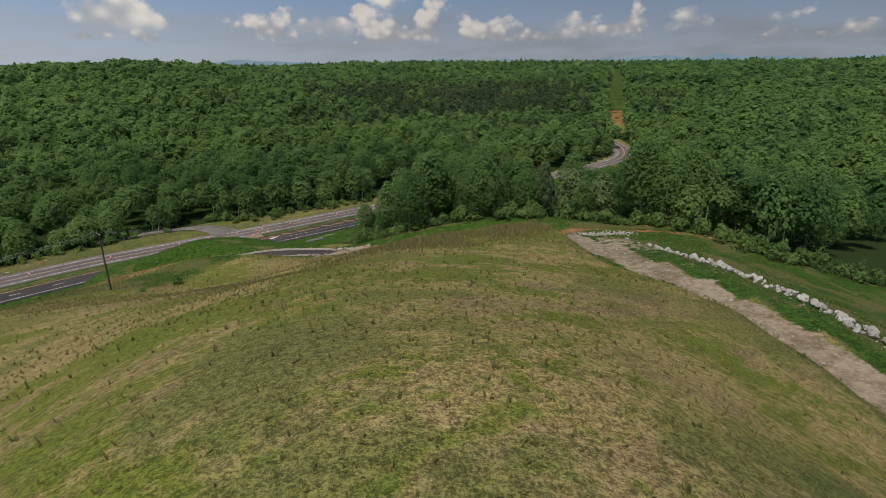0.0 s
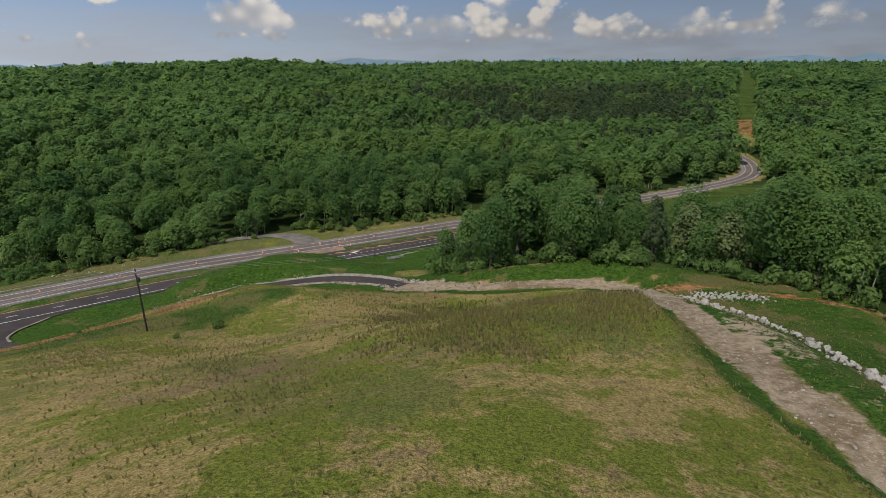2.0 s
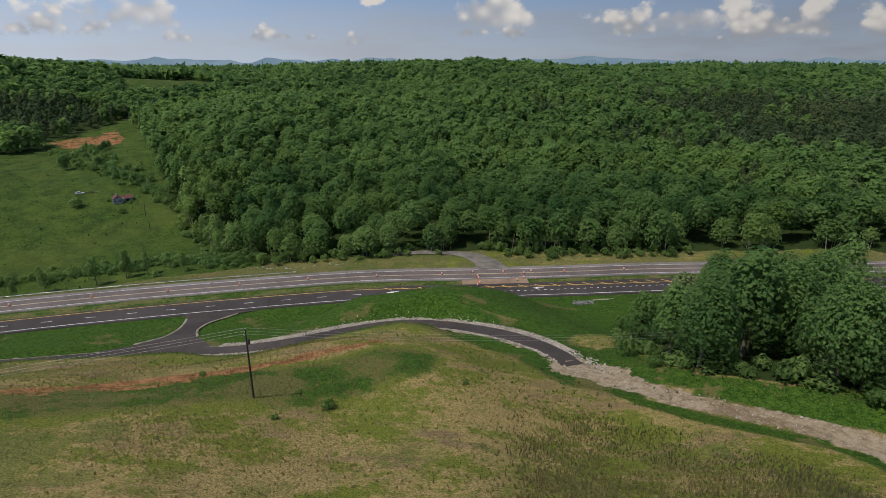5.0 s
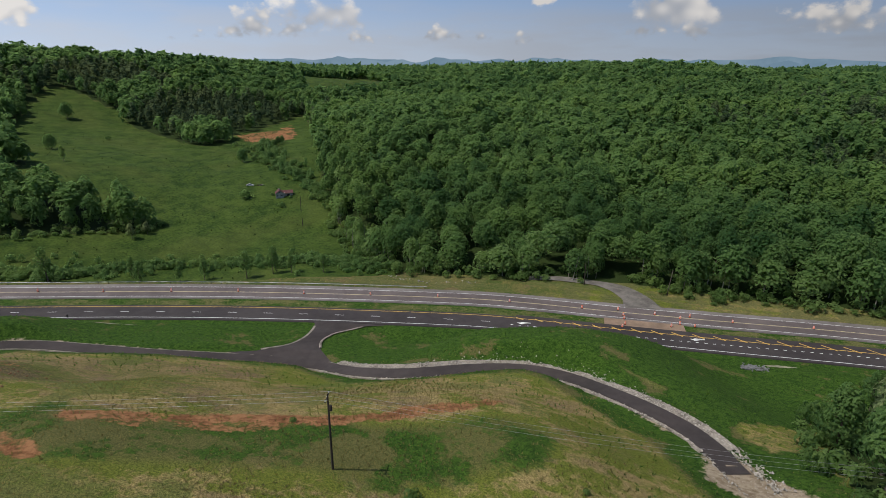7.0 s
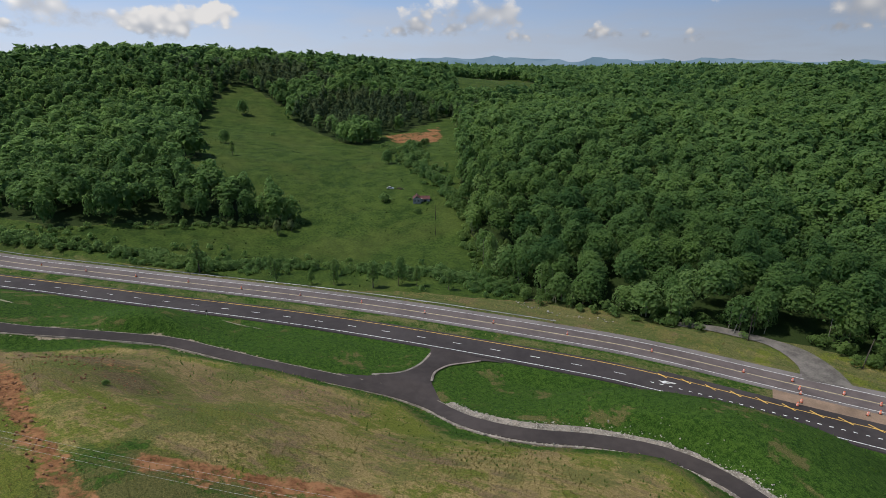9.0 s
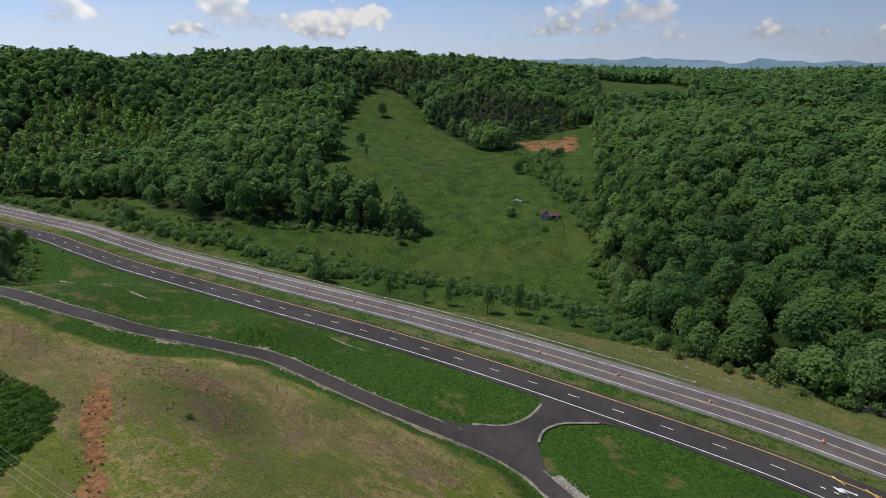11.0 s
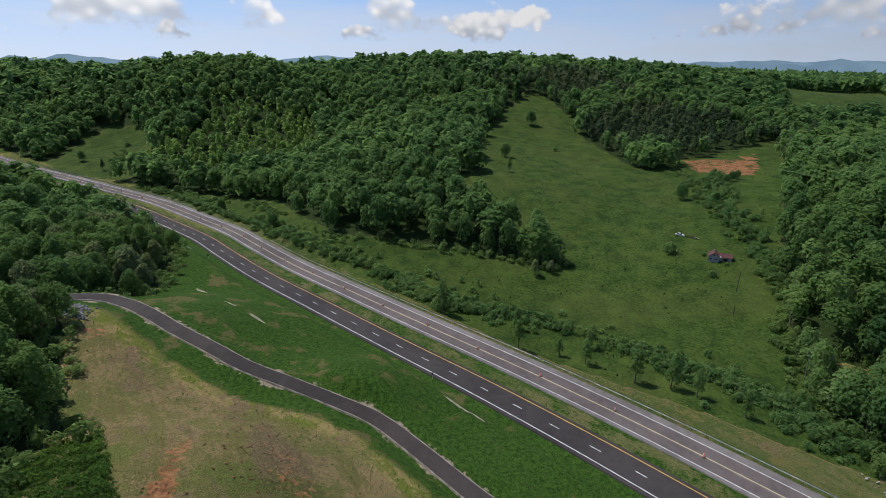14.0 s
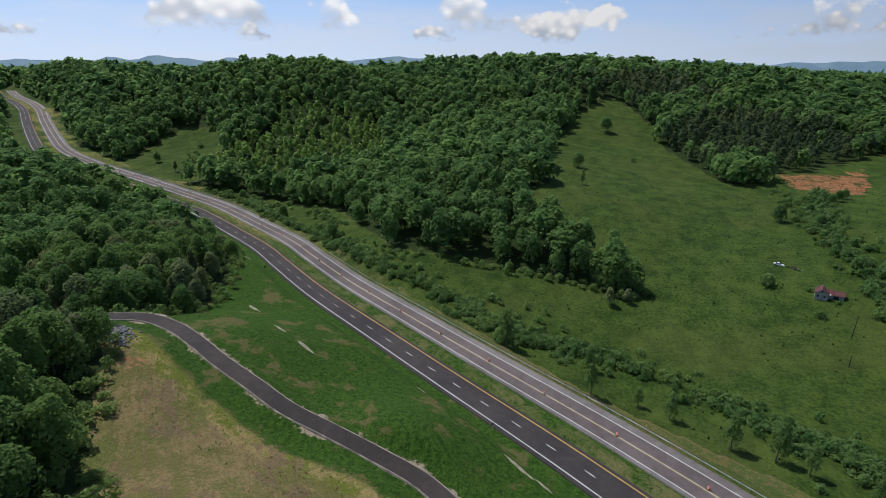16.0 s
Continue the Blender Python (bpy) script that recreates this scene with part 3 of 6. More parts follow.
def mesh_from(name, verts, faces, mats, smooth=False, tint=None, normals=None):
    """A mesh from arrays of places and of faces with equally many corners."""
    me = bpy.data.meshes.new(name)
    verts, faces = np.asarray(verts, np.float32), np.asarray(faces, np.int32)
    me.vertices.add(len(verts))
    me.vertices.foreach_set("co", verts.ravel())
    me.loops.add(faces.size)
    me.loops.foreach_set("vertex_index", faces.ravel())
    me.polygons.add(len(faces))
    me.polygons.foreach_set("loop_start", np.arange(len(faces), dtype=np.int32) * faces.shape[1])
    me.polygons.foreach_set("loop_total", np.full(len(faces), faces.shape[1], np.int32))
    me.polygons.foreach_set("use_smooth", np.full(len(faces), smooth))
    if tint is not None:
        me.attributes.new("tint", "FLOAT", "POINT").data.foreach_set("value", np.asarray(tint, np.float32))
    if normals is not None:
        me.attributes.new("custom_normal", "FLOAT_VECTOR", "POINT").data.foreach_set("vector", np.asarray(normals, np.float32).ravel())
    me.update(calc_edges=True)
    for m in mats if isinstance(mats, (list, tuple)) else [mats]:
        me.materials.append(m)
    return me


def grid_faces(nx, ny):
    i = (np.arange(ny - 1)[:, None] * nx + np.arange(nx - 1)[None, :]).ravel()
    return np.stack([i, i + 1, i + 1 + nx, i + nx], axis=1)


def build_ground():
    xs, ys = axis(-4700, -420, 130, 3600, 2.2, 1.08), axis(-3600, -100, 320, 4700, 2.2, 1.08)
    X, Y = np.meshgrid(xs, ys)
    x, y = X.ravel(), Y.ravel()
    z = land(x, y)
    # ploughed-up banks and worn ground carry fine relief
    me = mesh_from("ground", np.stack([x, y, z], axis=1), grid_faces(len(xs), len(ys)), M_GROUND, True)

    def zone(name, values):
        me.attributes.new(name, "FLOAT", "POINT").data.foreach_set("value", np.asarray(values, np.float32))

    d_side, d_track = nearest(L_SIDE, x, y)[0], nearest(L_TRACK, x, y)[0]
    d_new, d_old = nearest(L_NEW, x, y)[0], nearest(L_OLD, x, y)[0]
    d_east = nearest(L_EAST, x, y)[0]
    wood = wooded(x, y)
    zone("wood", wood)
    pasture = inside(MEADOW, x, y) | inside(SMALL_MEADOW, x, y) | inside(EAST_FIELD, x, y) | (~wood & (np.hypot(x, y) > 600))
    zone("pasture", pasture & (d_old > 9))
    bank = np.maximum(1 - ease(d_side, 5, 15), np.maximum(1 - ease(d_new, 12, 30), np.where(d_track > 3, 0.9 * (1 - ease(d_track, 5, 9)), 0)))
    bank = np.maximum(bank, np.where((x > 27) & (y > 0) & (y < 230) & (d_track > 4), 0.62, 0))
    bank = np.maximum(bank, np.where(inside([(-120, 147), (-92, 168), (-60, 172), (-42, 165), (-26, 200), (-30, 238), (-65, 225), (-118, 183)], x, y), 0.95, 0))
    bank = np.maximum(bank, np.where(inside([(-34, 156), (-10, 146), (14, 143), (30, 140), (40, 150), (80, 130), (90, 150), (30, 195), (-24, 190)], x, y) & (d_track > 4), 0.78, 0))
    bank = np.maximum(bank, np.where((d_new < 36) & (d_side < 42) & (nearest(L_OLD, x, y)[0] > d_new), 0.84, 0))
    bank = np.maximum(bank, np.where(inside([(-214, -25), (-206, 0), (-190, 32), (-180, 68), (-160, 93), (-150, 110), (-160, 130), (-200, 90), (-262, 20), (-318, -45), (-290, -60), (-240, -40)], x, y), 0.80, 0))
    d_weedy = nearest(L_WEEDY, x, y)[0]
    weedy = 0.46 * (1 - ease(d_weedy, 4, 16))
    zone("lush", np.where(pasture | wood, 0, np.maximum(0.10 + 0.64 * bank, weedy)))

    near = (x > -200) & (x < 60) & (y > 0) & (y < 160)

    def plots(shapes, blur=4.0):
        """How far each place lies within the plots, with a soft rim."""
        part_in = np.zeros(len(x))
        for shape in shapes:
            for dx, dy in ((0, 0), (1, 0), (-1, 0), (0, 1), (0, -1), (0.7, 0.7), (-0.7, 0.7), (0.7, -0.7), (-0.7, -0.7)):
                part_in[near] += inside(shape, x[near] + dx * blur, y[near] + dy * blur) / 9
        return np.minimum(part_in, 1)

    clods, flat, bald, weedland = plots([CLOD_FIELD], 8.0), plots([DRY_FLAT]), plots(BARE_PLOTS, 3.0), plots([WEEDS] + WEED_PLOTS, 3.0)
    brown = (1 - ease(x, -128, -104)) * inside(NEAR_OPEN, x, y) * ease(d_side, 9, 17)
    zone("bare", np.maximum(np.maximum(np.maximum(0.34 + 0.30 * flat, 0.92 * clods), 0.34 + 0.34 * bald), 0.74 * brown))
    green_brow = ease(x, -45, -15) * (1 - ease(y, 60, 95))
    zone("dry", 0.56 - 0.10 * green_brow - 0.06 * (1 - ease(x, -125, -100)) + 0.02 * flat + 0.18 * np.exp(-((x - 19) / 14) ** 2 - ((y - 45) / 24) ** 2) - 0.06 * weedland - 0.4 * (1 - ease(d_weedy, 5, 11)) + 0.14 * np.sin(x / 13 + 2 * np.sin(y / 17)) * np.sin(y / 11 - x / 29))
    zone("verge", np.where((d_old > 6) & ((d_old < 13) | (d_old < 34) & (d_new > d_old) & ~pasture), 0.55, np.where((d_new > 5) & (d_new < 12) & (d_old < 15), 0.45, 0)))
    clay = np.where(inside(CLAY_BANK, x, y), 0.66, 0)
    for line, near, wide, h in ((L_CLAY, 1.0, 4.8, 0.72), (L_GULLY, 0.8, 4.8, 0.66), (L_TOPCLAY, 0.8, 4.0, 0.62), (L_BRIM, 1.0, 5.0, 0.55), (L_RUT, 1.0, 5.0, 0.56)):
        clay = np.maximum(clay, h * (1 - ease(nearest(line, x, y)[0], near, wide)))
    clay = np.maximum(clay, 0.6 * np.exp(-((x + 186) ** 2 + (y + 6) ** 2) / 49))
    clay = np.maximum(clay, np.where((cut_line(x, y) < 8) & (y > 560) & (y < 650), 0.6, 0))
    clay = np.maximum(clay, 0.42 * clods)
    zone("clay", clay)
    gravel = np.maximum(0.9 * (1 - ease(d_track, 1.8, 4.4)), 0.5 * (1 - ease(d_side, 3.2, 5.0)))
    gravel = np.maximum(gravel, 0.8 * np.exp(-((x + 229) / 7) ** 4 - ((y - 215) / 4.5) ** 4))
    gravel = np.maximum(gravel, 0.44 * np.exp(-((x - 33) / 6) ** 4 - ((y - 95) / 40) ** 4))
    gravel = np.maximum(gravel, 0.75 * np.exp(-((x - 26) / 6) ** 2 - ((y - 126) / 9) ** 2))
    gravel = np.maximum(gravel, 0.85 * np.exp(-((x + 29) / 9) ** 4 - ((y - 147.5) / 5) ** 4))
    zone("gravel", gravel)
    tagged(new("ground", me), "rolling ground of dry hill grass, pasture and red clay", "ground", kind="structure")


build_ground()


# ---- roads ----
def part(name, me, parent=None, label="", place=None):
    ob = new(name, me)
    if parent is not None:
        ob.parent = parent
    if place is not None:
        ob.matrix_basis = place
    if label:
        ob["label"] = label
    return ob


def strip(name, line, left, right, mat, lift=0.0, thick=0.0):
    """A ribbon of road surface between two offsets from the line, with edges that go down when thick."""
    a, b = along(line, left), along(line, right)
    a[:, 2] += lift
    b[:, 2] += lift
    n = len(line)
    rows = [a, b]
    if thick:
        a2, b2 = along(line, left + 0.25), along(line, right - 0.25)
        a2[:, 2] += lift - thick
        b2[:, 2] += lift - thick
        rows = [a2, a, b, b2]
    v = np.vstack(rows)
    f = []
    for k in range(len(rows) - 1):
        i = np.arange(n - 1) + k * n
        f.append(np.stack([i, i + n, i + n + 1, i + 1], axis=1))
    return mesh_from(name, v, np.vstack(f), mat)


def between(name, left, right, mat, lift=0.12, across=10, steps=30):
    """A sheet draped on the land between two curves, with its rim turned down."""
    a, b = (smooth_line([(*p, 0) for p in q], 0.5) for q in (left, right))
    a, b = (np.stack([np.interp(np.linspace(0, 1, steps), np.linspace(0, 1, len(q)), q[:, k]) for k in (0, 1)], axis=1) for q in (a, b))
    t = np.linspace(0, 1, across)[None, :, None]
    p = (a[:, None] * (1 - t) + b[:, None] * t).reshape(-1, 2)
    z = land(p[:, 0], p[:, 1]) + lift
    rim = (np.tile(np.arange(across), steps) % (across - 1)) == 0
    z[rim] -= 0.1
    return mesh_from(name, np.column_stack([p, z]), grid_faces(across, steps), mat, True)


def length(line):
    return np.concatenate([[0], np.cumsum(np.linalg.norm(np.diff(line[:, :2], axis=0), axis=1))])


def piece(line, s0, s1):
    """The stretch of a line between two lengths along it."""
    s = length(line)
    t = np.linspace(s0, s1, max(2, int((s1 - s0) / 2.0) + 1))
    return np.stack([np.interp(t, s, line[:, k]) for k in range(3)], axis=1)


def station(line, x, y):
    i = np.hypot(line[:, 0] - x, line[:, 1] - y).argmin()
    d = line[min(i + 1, len(line) - 1), :2] - line[max(i - 1, 0), :2]
    return float(length(line)[i] + np.dot(np.array((x, y)) - line[i, :2], d / np.linalg.norm(d)))


def spot(line, s, offset):
    """A place on the line moved sideways, and the line's heading there in degrees."""
    q = piece(line, s - 1, s + 1)
    d = q[-1] - q[0]
    d /= np.hypot(d[0], d[1])
    m = (q[0] + q[-1]) / 2
    return m[0] - d[1] * offset, m[1] + d[0] * offset, m[2], math.degrees(math.atan2(d[1], d[0]))


def drop(x, y):
    return float(land(x, y)[0])


L_OLDROAD = np.vstack([L_OLD[L_OLD[:, 0] < -62], smooth_line(OLD_EAST)[8:]])
S_GORE = station(L_MEDIAN, -118, 191)   # where the hatched strip begins
S_END = station(L_MEDIAN, 30, 302)

new_road = tagged(part("road", strip("road", L_MEDIAN, 3.3, -7.5, M_NEWROAD, 0.0, 0.5)), "freshly paved dark asphalt carriageway with crisp markings", "road", kind="structure")
old_road = tagged(part("road", strip("road", L_OLDROAD, 6.9, -5.5, M_OLDROAD, 0.0, 0.5)), "older grey asphalt carriageway with worn lanes", "road", kind="structure")
part("lane", strip("lane", L_OLDROAD, 3.9, 0.4, M_LANE, 0.012), old_road)
part("lane", strip("lane", L_OLDROAD, -0.6, -4.0, M_LANE, 0.012), old_road)
paved = piece(L_SIDE, 0, length(L_SIDE)[-1] - 6.0)
paved[-4:, 2] -= (0.06, 0.14, 0.24, 0.36)
side_road = tagged(part("road", strip("road", paved, 2.1, -2.1, M_SIDE, 0.14, 0.3)), "narrow dark asphalt side road winding up the hill", "road", kind="structure")
s_wide = station(L_SIDE, -127, 127.6)
shoulder = tagged(part("pavement", strip("pavement", piece(L_SIDE, 0, s_wide), 2.45, -2.45, M_GRAVEL, 0.05, 0.5)), "thin crushed stone edging beside the side road", "shoulder", kind="structure")
shoulder = tagged(part("pavement", strip("pavement", piece(L_SIDE, s_wide, length(L_SIDE)[-1] - 13.0), 4.4, -2.75, M_GRAVEL, 0.02, 0.6)), "crushed stone shoulder beside the climbing side road", "shoulder", kind="structure")
junction = tagged(part("road", between("road", [(-160.4, 140.4), (-156.6, 138.6), (-151.0, 133.4), (-147.4, 125.6), (-147.6, 117.5), (-151.4, 109.0)],
                                       [(-142.4, 156.6), (-146.6, 150.4), (-147.6, 142.3), (-145.0, 135.3), (-139.5, 131.6), (-128.5, 129.6)], M_SIDE, 0.365)),
                  "flared asphalt junction between side road and carriageway", "junction", kind="structure")
for run in ([(-156.8, 138.8), (-151.0, 133.4), (-147.4, 125.6), (-147.9, 117.5)], [(-146.6, 150.6), (-147.6, 142.3), (-145.0, 135.3), (-139.5, 131.6)]):
    rim = smooth_line([(*p, 0) for p in run], 0.5)
    a, b = along(rim, 0.35), along(rim, -0.35)
    part("kerb", between("kerb", [tuple(p[:2]) for p in a[::6]], [tuple(p[:2]) for p in b[::6]], M_GRAVEL, 0.42, 4), junction)
tagged(part("road", between("road", [(-101, 227), (-106, 233.5), (-117, 235.5), (-127, 229), (-138, 220)], [(-91, 236), (-100, 241.5), (-113, 242.5), (-129, 233.5), (-140, 223)], M_DRIVE, 0.35)),
       "grey gravel drive leaving the old carriageway", "drive", kind="structure")
s_cross = station(L_MEDIAN, -97, 207)
tagged(part("pavement", strip("pavement", piece(L_MEDIAN, s_cross + 2, s_cross + 27), 9.8, 3.1, M_DIRT, -0.03, 0.3)), "bare dirt crossover in the grassed median", "crossover", kind="structure")

# markings
s_all = length(L_MEDIAN)
part("edge_line", strip("edge_line", piece(L_MEDIAN, 0, S_GORE), 2.22, 1.98, M_YELLOW, 0.02), new_road)
part("edge_line", strip("edge_line", L_MEDIAN, -6.1, -6.32, M_WHITE, 0.02), new_road)
part("edge_line", strip("edge_line", L_OLDROAD, -4.2, -4.38, M_WHITE, 0.03), old_road)
part("edge_line", strip("edge_line", L_OLDROAD, 4.35, 4.17, M_WHITE, 0.03), old_road)
part("centre_line", strip("centre_line", L_OLDROAD, 0.05, -0.2, M_OLDLINE, 0.03), old_road)
s_dash = station(L_MEDIAN, -183.9, 122.2) - 1.52
first = s_dash % 12.19
while first < S_GORE - 6:
    q = piece(along(L_MEDIAN, -2.05), first, first + 3.05)
    part("dash", strip("dash", q, 0.1, -0.1, M_WHITE, 0.02), new_road)
    first += 12.19


def tapered(name, a, b, wide, mat, s0, s1):
    """A line whose offset goes from a to b."""
    q = piece(L_MEDIAN, s0, s1)
    t = np.linspace(0, 1, len(q))
    off = a + (b - a) * t
    left, right = np.array([along(q, o + wide / 2)[i] for i, o in enumerate(off)]), np.array([along(q, o - wide / 2)[i] for i, o in enumerate(off)])
    v = np.vstack([left, right])
    v[:, 2] += 0.02
    i = np.arange(len(q) - 1)
    return mesh_from(name, v, np.stack([i, i + len(q), i + len(q) + 1, i + 1], axis=1), mat)


# the hatched strip, the dotted line and the turn arrows
part("gore", tapered("gore", 3.4, 4.6, 2.2, M_NEWROAD, S_GORE, S_END), new_road)
part("edge_line", tapered("edge_line", 2.1, 1.0, 0.22, M_YELLOW, S_GORE, S_END), new_road)
first = S_GORE
while first < S_END - 8:
    k = (first - S_GORE) / (S_END - S_GORE)
    x0, y0, z0, _ = spot(L_MEDIAN, first, 2.6 + 2.4 * k)
    x1, y1, z1, _ = spot(L_MEDIAN, first + 2.6 + 1.6 * k, 1.2 - 0.6 * k)
    d = np.array([x1 - x0, y1 - y0])
    d /= np.linalg.norm(d)
    side = np.array([-d[1], d[0]]) * 0.17
    v = [(x0 + side[0], y0 + side[1], z0 + 0.035), (x0 - side[0], y0 - side[1], z0 + 0.035), (x1 - side[0], y1 - side[1], z1 + 0.035), (x1 + side[0], y1 + side[1], z1 + 0.035)]
    part("hatch", mesh_from("hatch", v, [(0, 1, 2, 3)], M_YELLOW), new_road)
    first += 6.1
first = S_GORE - 2
while first < S_END - 8:
    k = (first - S_GORE) / (S_END - S_GORE)
    q = piece(along(L_MEDIAN, -2.9 + 1.8 * min(1, k * 1.6)), first, first + 0.9)
    part("dot", strip("dot", q, 0.13, -0.13, M_WHITE, 0.03), new_road)
    first += 2.45


def turn_arrow(s, offset):
    """A painted arrow that bends to the left."""
    x, y, z, turn = spot(L_MEDIAN, s, offset)
    outline = [(-2.2, -0.42), (0.7, -0.42), (1.3, 0.1), (2.3, 0.2), (0.9, 1.15), (-0.6, 0.5), (0.5, 0.3), (0.35, -0.02), (-2.2, -0.02)]
    bm = bmesh.new()
    bm.faces.new([bm.verts.new((a, b, 0.0)) for a, b in outline])
    bmesh.ops.triangulate(bm, faces=bm.faces[:])
    me = bpy.data.meshes.new("arrow")
    bm.to_mesh(me)
    bm.free()
    me.materials.append(M_WHITE)
    part("arrow", me, new_road, place=pose(x, y, z + 0.025, 0, 0, turn + 180))


turn_arrow(station(L_MEDIAN, -113.5, 190), -0.9)
turn_arrow(station(L_MEDIAN, -73, 224), 0.2)


# ---- woods ----
rng = np.random.default_rng(7)


def sprays(centres, normals, sizes, rng):
    """Three-cornered leaf sprays at the given places, facing about along the normals."""
    n = len(centres)
    nn = normals + rng.normal(0, 0.33, (n, 3))
    nn /= np.linalg.norm(nn, axis=1)[:, None] + 1e-9
    t = np.cross(nn, rng.normal(0, 1, (n, 3)))
    t /= np.linalg.norm(t, axis=1)[:, None] + 1e-9
    b = np.cross(nn, t)
    s = sizes[:, None]
    k = rng.uniform(0.7, 1.25, (n, 3, 1))
    corners = np.stack([centres + t * s * k[:, 0], centres + (b * 0.87 - t * 0.5) * s * k[:, 1] + nn * s * 0.15, centres + (-b * 0.87 - t * 0.5) * s * k[:, 2] - nn * s * 0.1], axis=1)
    soft = 0.95 * normals + 0.2 * nn
    soft /= np.linalg.norm(soft, axis=1)[:, None] + 1e-9
    return corners.reshape(-1, 3), np.repeat(soft, 3, axis=0)


def crown_shape(rng, n, lobes, radius, tall, base, conic=0.0):
    """n places on a domed crown of several lobes with their outward ways; the crown stands from base to base + tall."""
    u = (np.arange(lobes) + rng.uniform(0, 1, lobes)) / lobes
    turn = rng.uniform(0, 2 * np.pi) + np.arange(lobes) * 2.4
    spread = radius * 0.64 * np.sqrt(np.clip(1 - u ** 1.5, 0, 1)) * (1 - 0.5 * conic * u)
    zc = base + tall * (0.26 + (0.44 + 0.16 * conic) * u)
    lc = np.stack([np.cos(turn) * spread, np.sin(turn) * spread, zc], axis=1)
    lr = radius * rng.uniform(0.40, 0.58, lobes) * (1 - 0.55 * conic * u)
    pick = rng.choice(lobes, n, p=lr ** 2 / (lr ** 2).sum())
    d = rng.normal(0, 1, (n, 3))
    d[:, 2] += 0.45
    d /= np.linalg.norm(d, axis=1)[:, None]
    place = lc[pick] + d * (lr[pick] * rng.uniform(0.82, 1.06, n))[:, None]
    # nothing deep inside
    return place, d


def scatter(lo, hi, spacing, rng):
    xs, ys = np.arange(lo[0], hi[0], spacing), np.arange(lo[1], hi[1], spacing)
    X, Y = np.meshgrid(xs, ys)
    X = X + (np.arange(len(ys)) % 2)[:, None] * spacing * 0.5
    return (X + rng.uniform(-0.42, 0.42, X.shape) * spacing).ravel(), (Y + rng.uniform(-0.42, 0.42, Y.shape) * spacing).ravel()


def pines_at(x, y):
    """Where the woods are pine."""
    stand = np.exp(-((x - 20) / 230) ** 2 - ((y - 700) / 260) ** 2) + 1.2 * np.exp(-((x + 605) / 85) ** 2 - ((y - 268) / 95) ** 2) + np.exp(-((x + 780) / 60) ** 2 - ((y - 180) / 110) ** 2)
    return stand + 0.25 * np.sin(x / 31 + 2) * np.sin(y / 27) > 0.55 + 0.22 * np.sin(x * 12.9898 + y * 78.233)


def forest_mesh(name, x, y, heights, radii, n_spray, size, mat, rng, conic=0.0, lobes=5, variants=24, extra=0.0, low=0.0):
    """One mesh of many trees: a few crowns turned and scaled."""
    z = land(x, y)
    protos, ways = [], []
    aspect = float(np.mean(heights * (0.72 + 0.28 * low)) / np.mean(radii))
    tall = np.array([1.0, 1.0, aspect])
    for _ in range(variants):
        c, nrm = crown_shape(rng, n_spray, lobes, 1.0, aspect, 0.0, conic)
        top = c[:, 2].max()
        c[:, 2] *= aspect / top
        whole = c - np.array([0, 0, 0.35 * aspect])
        whole /= np.linalg.norm(whole, axis=1)[:, None]
        leaves, facing = sprays(c, 0.50 * nrm + 0.60 * whole + np.array([0, 0, 0.22]), np.full(n_spray, size) * rng.uniform(0.7, 1.25, n_spray), rng)
        protos.append(leaves / tall)
        ways.append(facing)
    protos, ways = np.array(protos), np.array(ways)
    which = rng.integers(0, variants, len(x))
    a = rng.uniform(0, 2 * np.pi, len(x))
    v = protos[which]
    ca, sa = np.cos(a)[:, None], np.sin(a)[:, None]
    px = v[:, :, 0] * ca - v[:, :, 1] * sa
    py = v[:, :, 0] * sa + v[:, :, 1] * ca
    w = ways[which]
    normals = np.stack([w[:, :, 0] * ca - w[:, :, 1] * sa, w[:, :, 0] * sa + w[:, :, 1] * ca, w[:, :, 2]], axis=2)
    foot = 0.28 * heights * (1 - low)
    crown = heights - foot
    P = np.stack([x[:, None] + px * radii[:, None], y[:, None] + py * radii[:, None], (z + foot)[:, None] + v[:, :, 2] * crown[:, None]], axis=2)
    species = 0.16 * np.sin(x / 47 + 2 * np.sin(y / 61)) + 0.12 * np.sin(y / 19 + x / 33)
    tint = np.repeat(np.clip(rng.normal(0.46, 0.26, len(x)) + species + extra, 0, 1), v.shape[1])
    faces = np.arange(P.shape[0] * P.shape[1], dtype=np.int32).reshape(-1, 3)
    return mesh_from(name, P.reshape(-1, 3), faces, mat, False, tint, normals.reshape(-1, 3))


def sector(x, y):
    """In view at some time: ahead of the hill, round to the west."""
    a = np.degrees(np.arctan2(-(x + 20), y - 30))
    return (a > -48) & (a < 150)


CLOSE_WOODS = [((-72, 142), (100, 226)), ((-318, -98), (-104, 40))]   # where trees stand singly, each a thing of its own


def close_by(x, y):
    hit = np.zeros(np.shape(x), bool)
    for (x0, y0), (x1, y1) in CLOSE_WOODS:
        hit |= (x > x0) & (x < x1) & (y > y0) & (y < y1)
    return hit


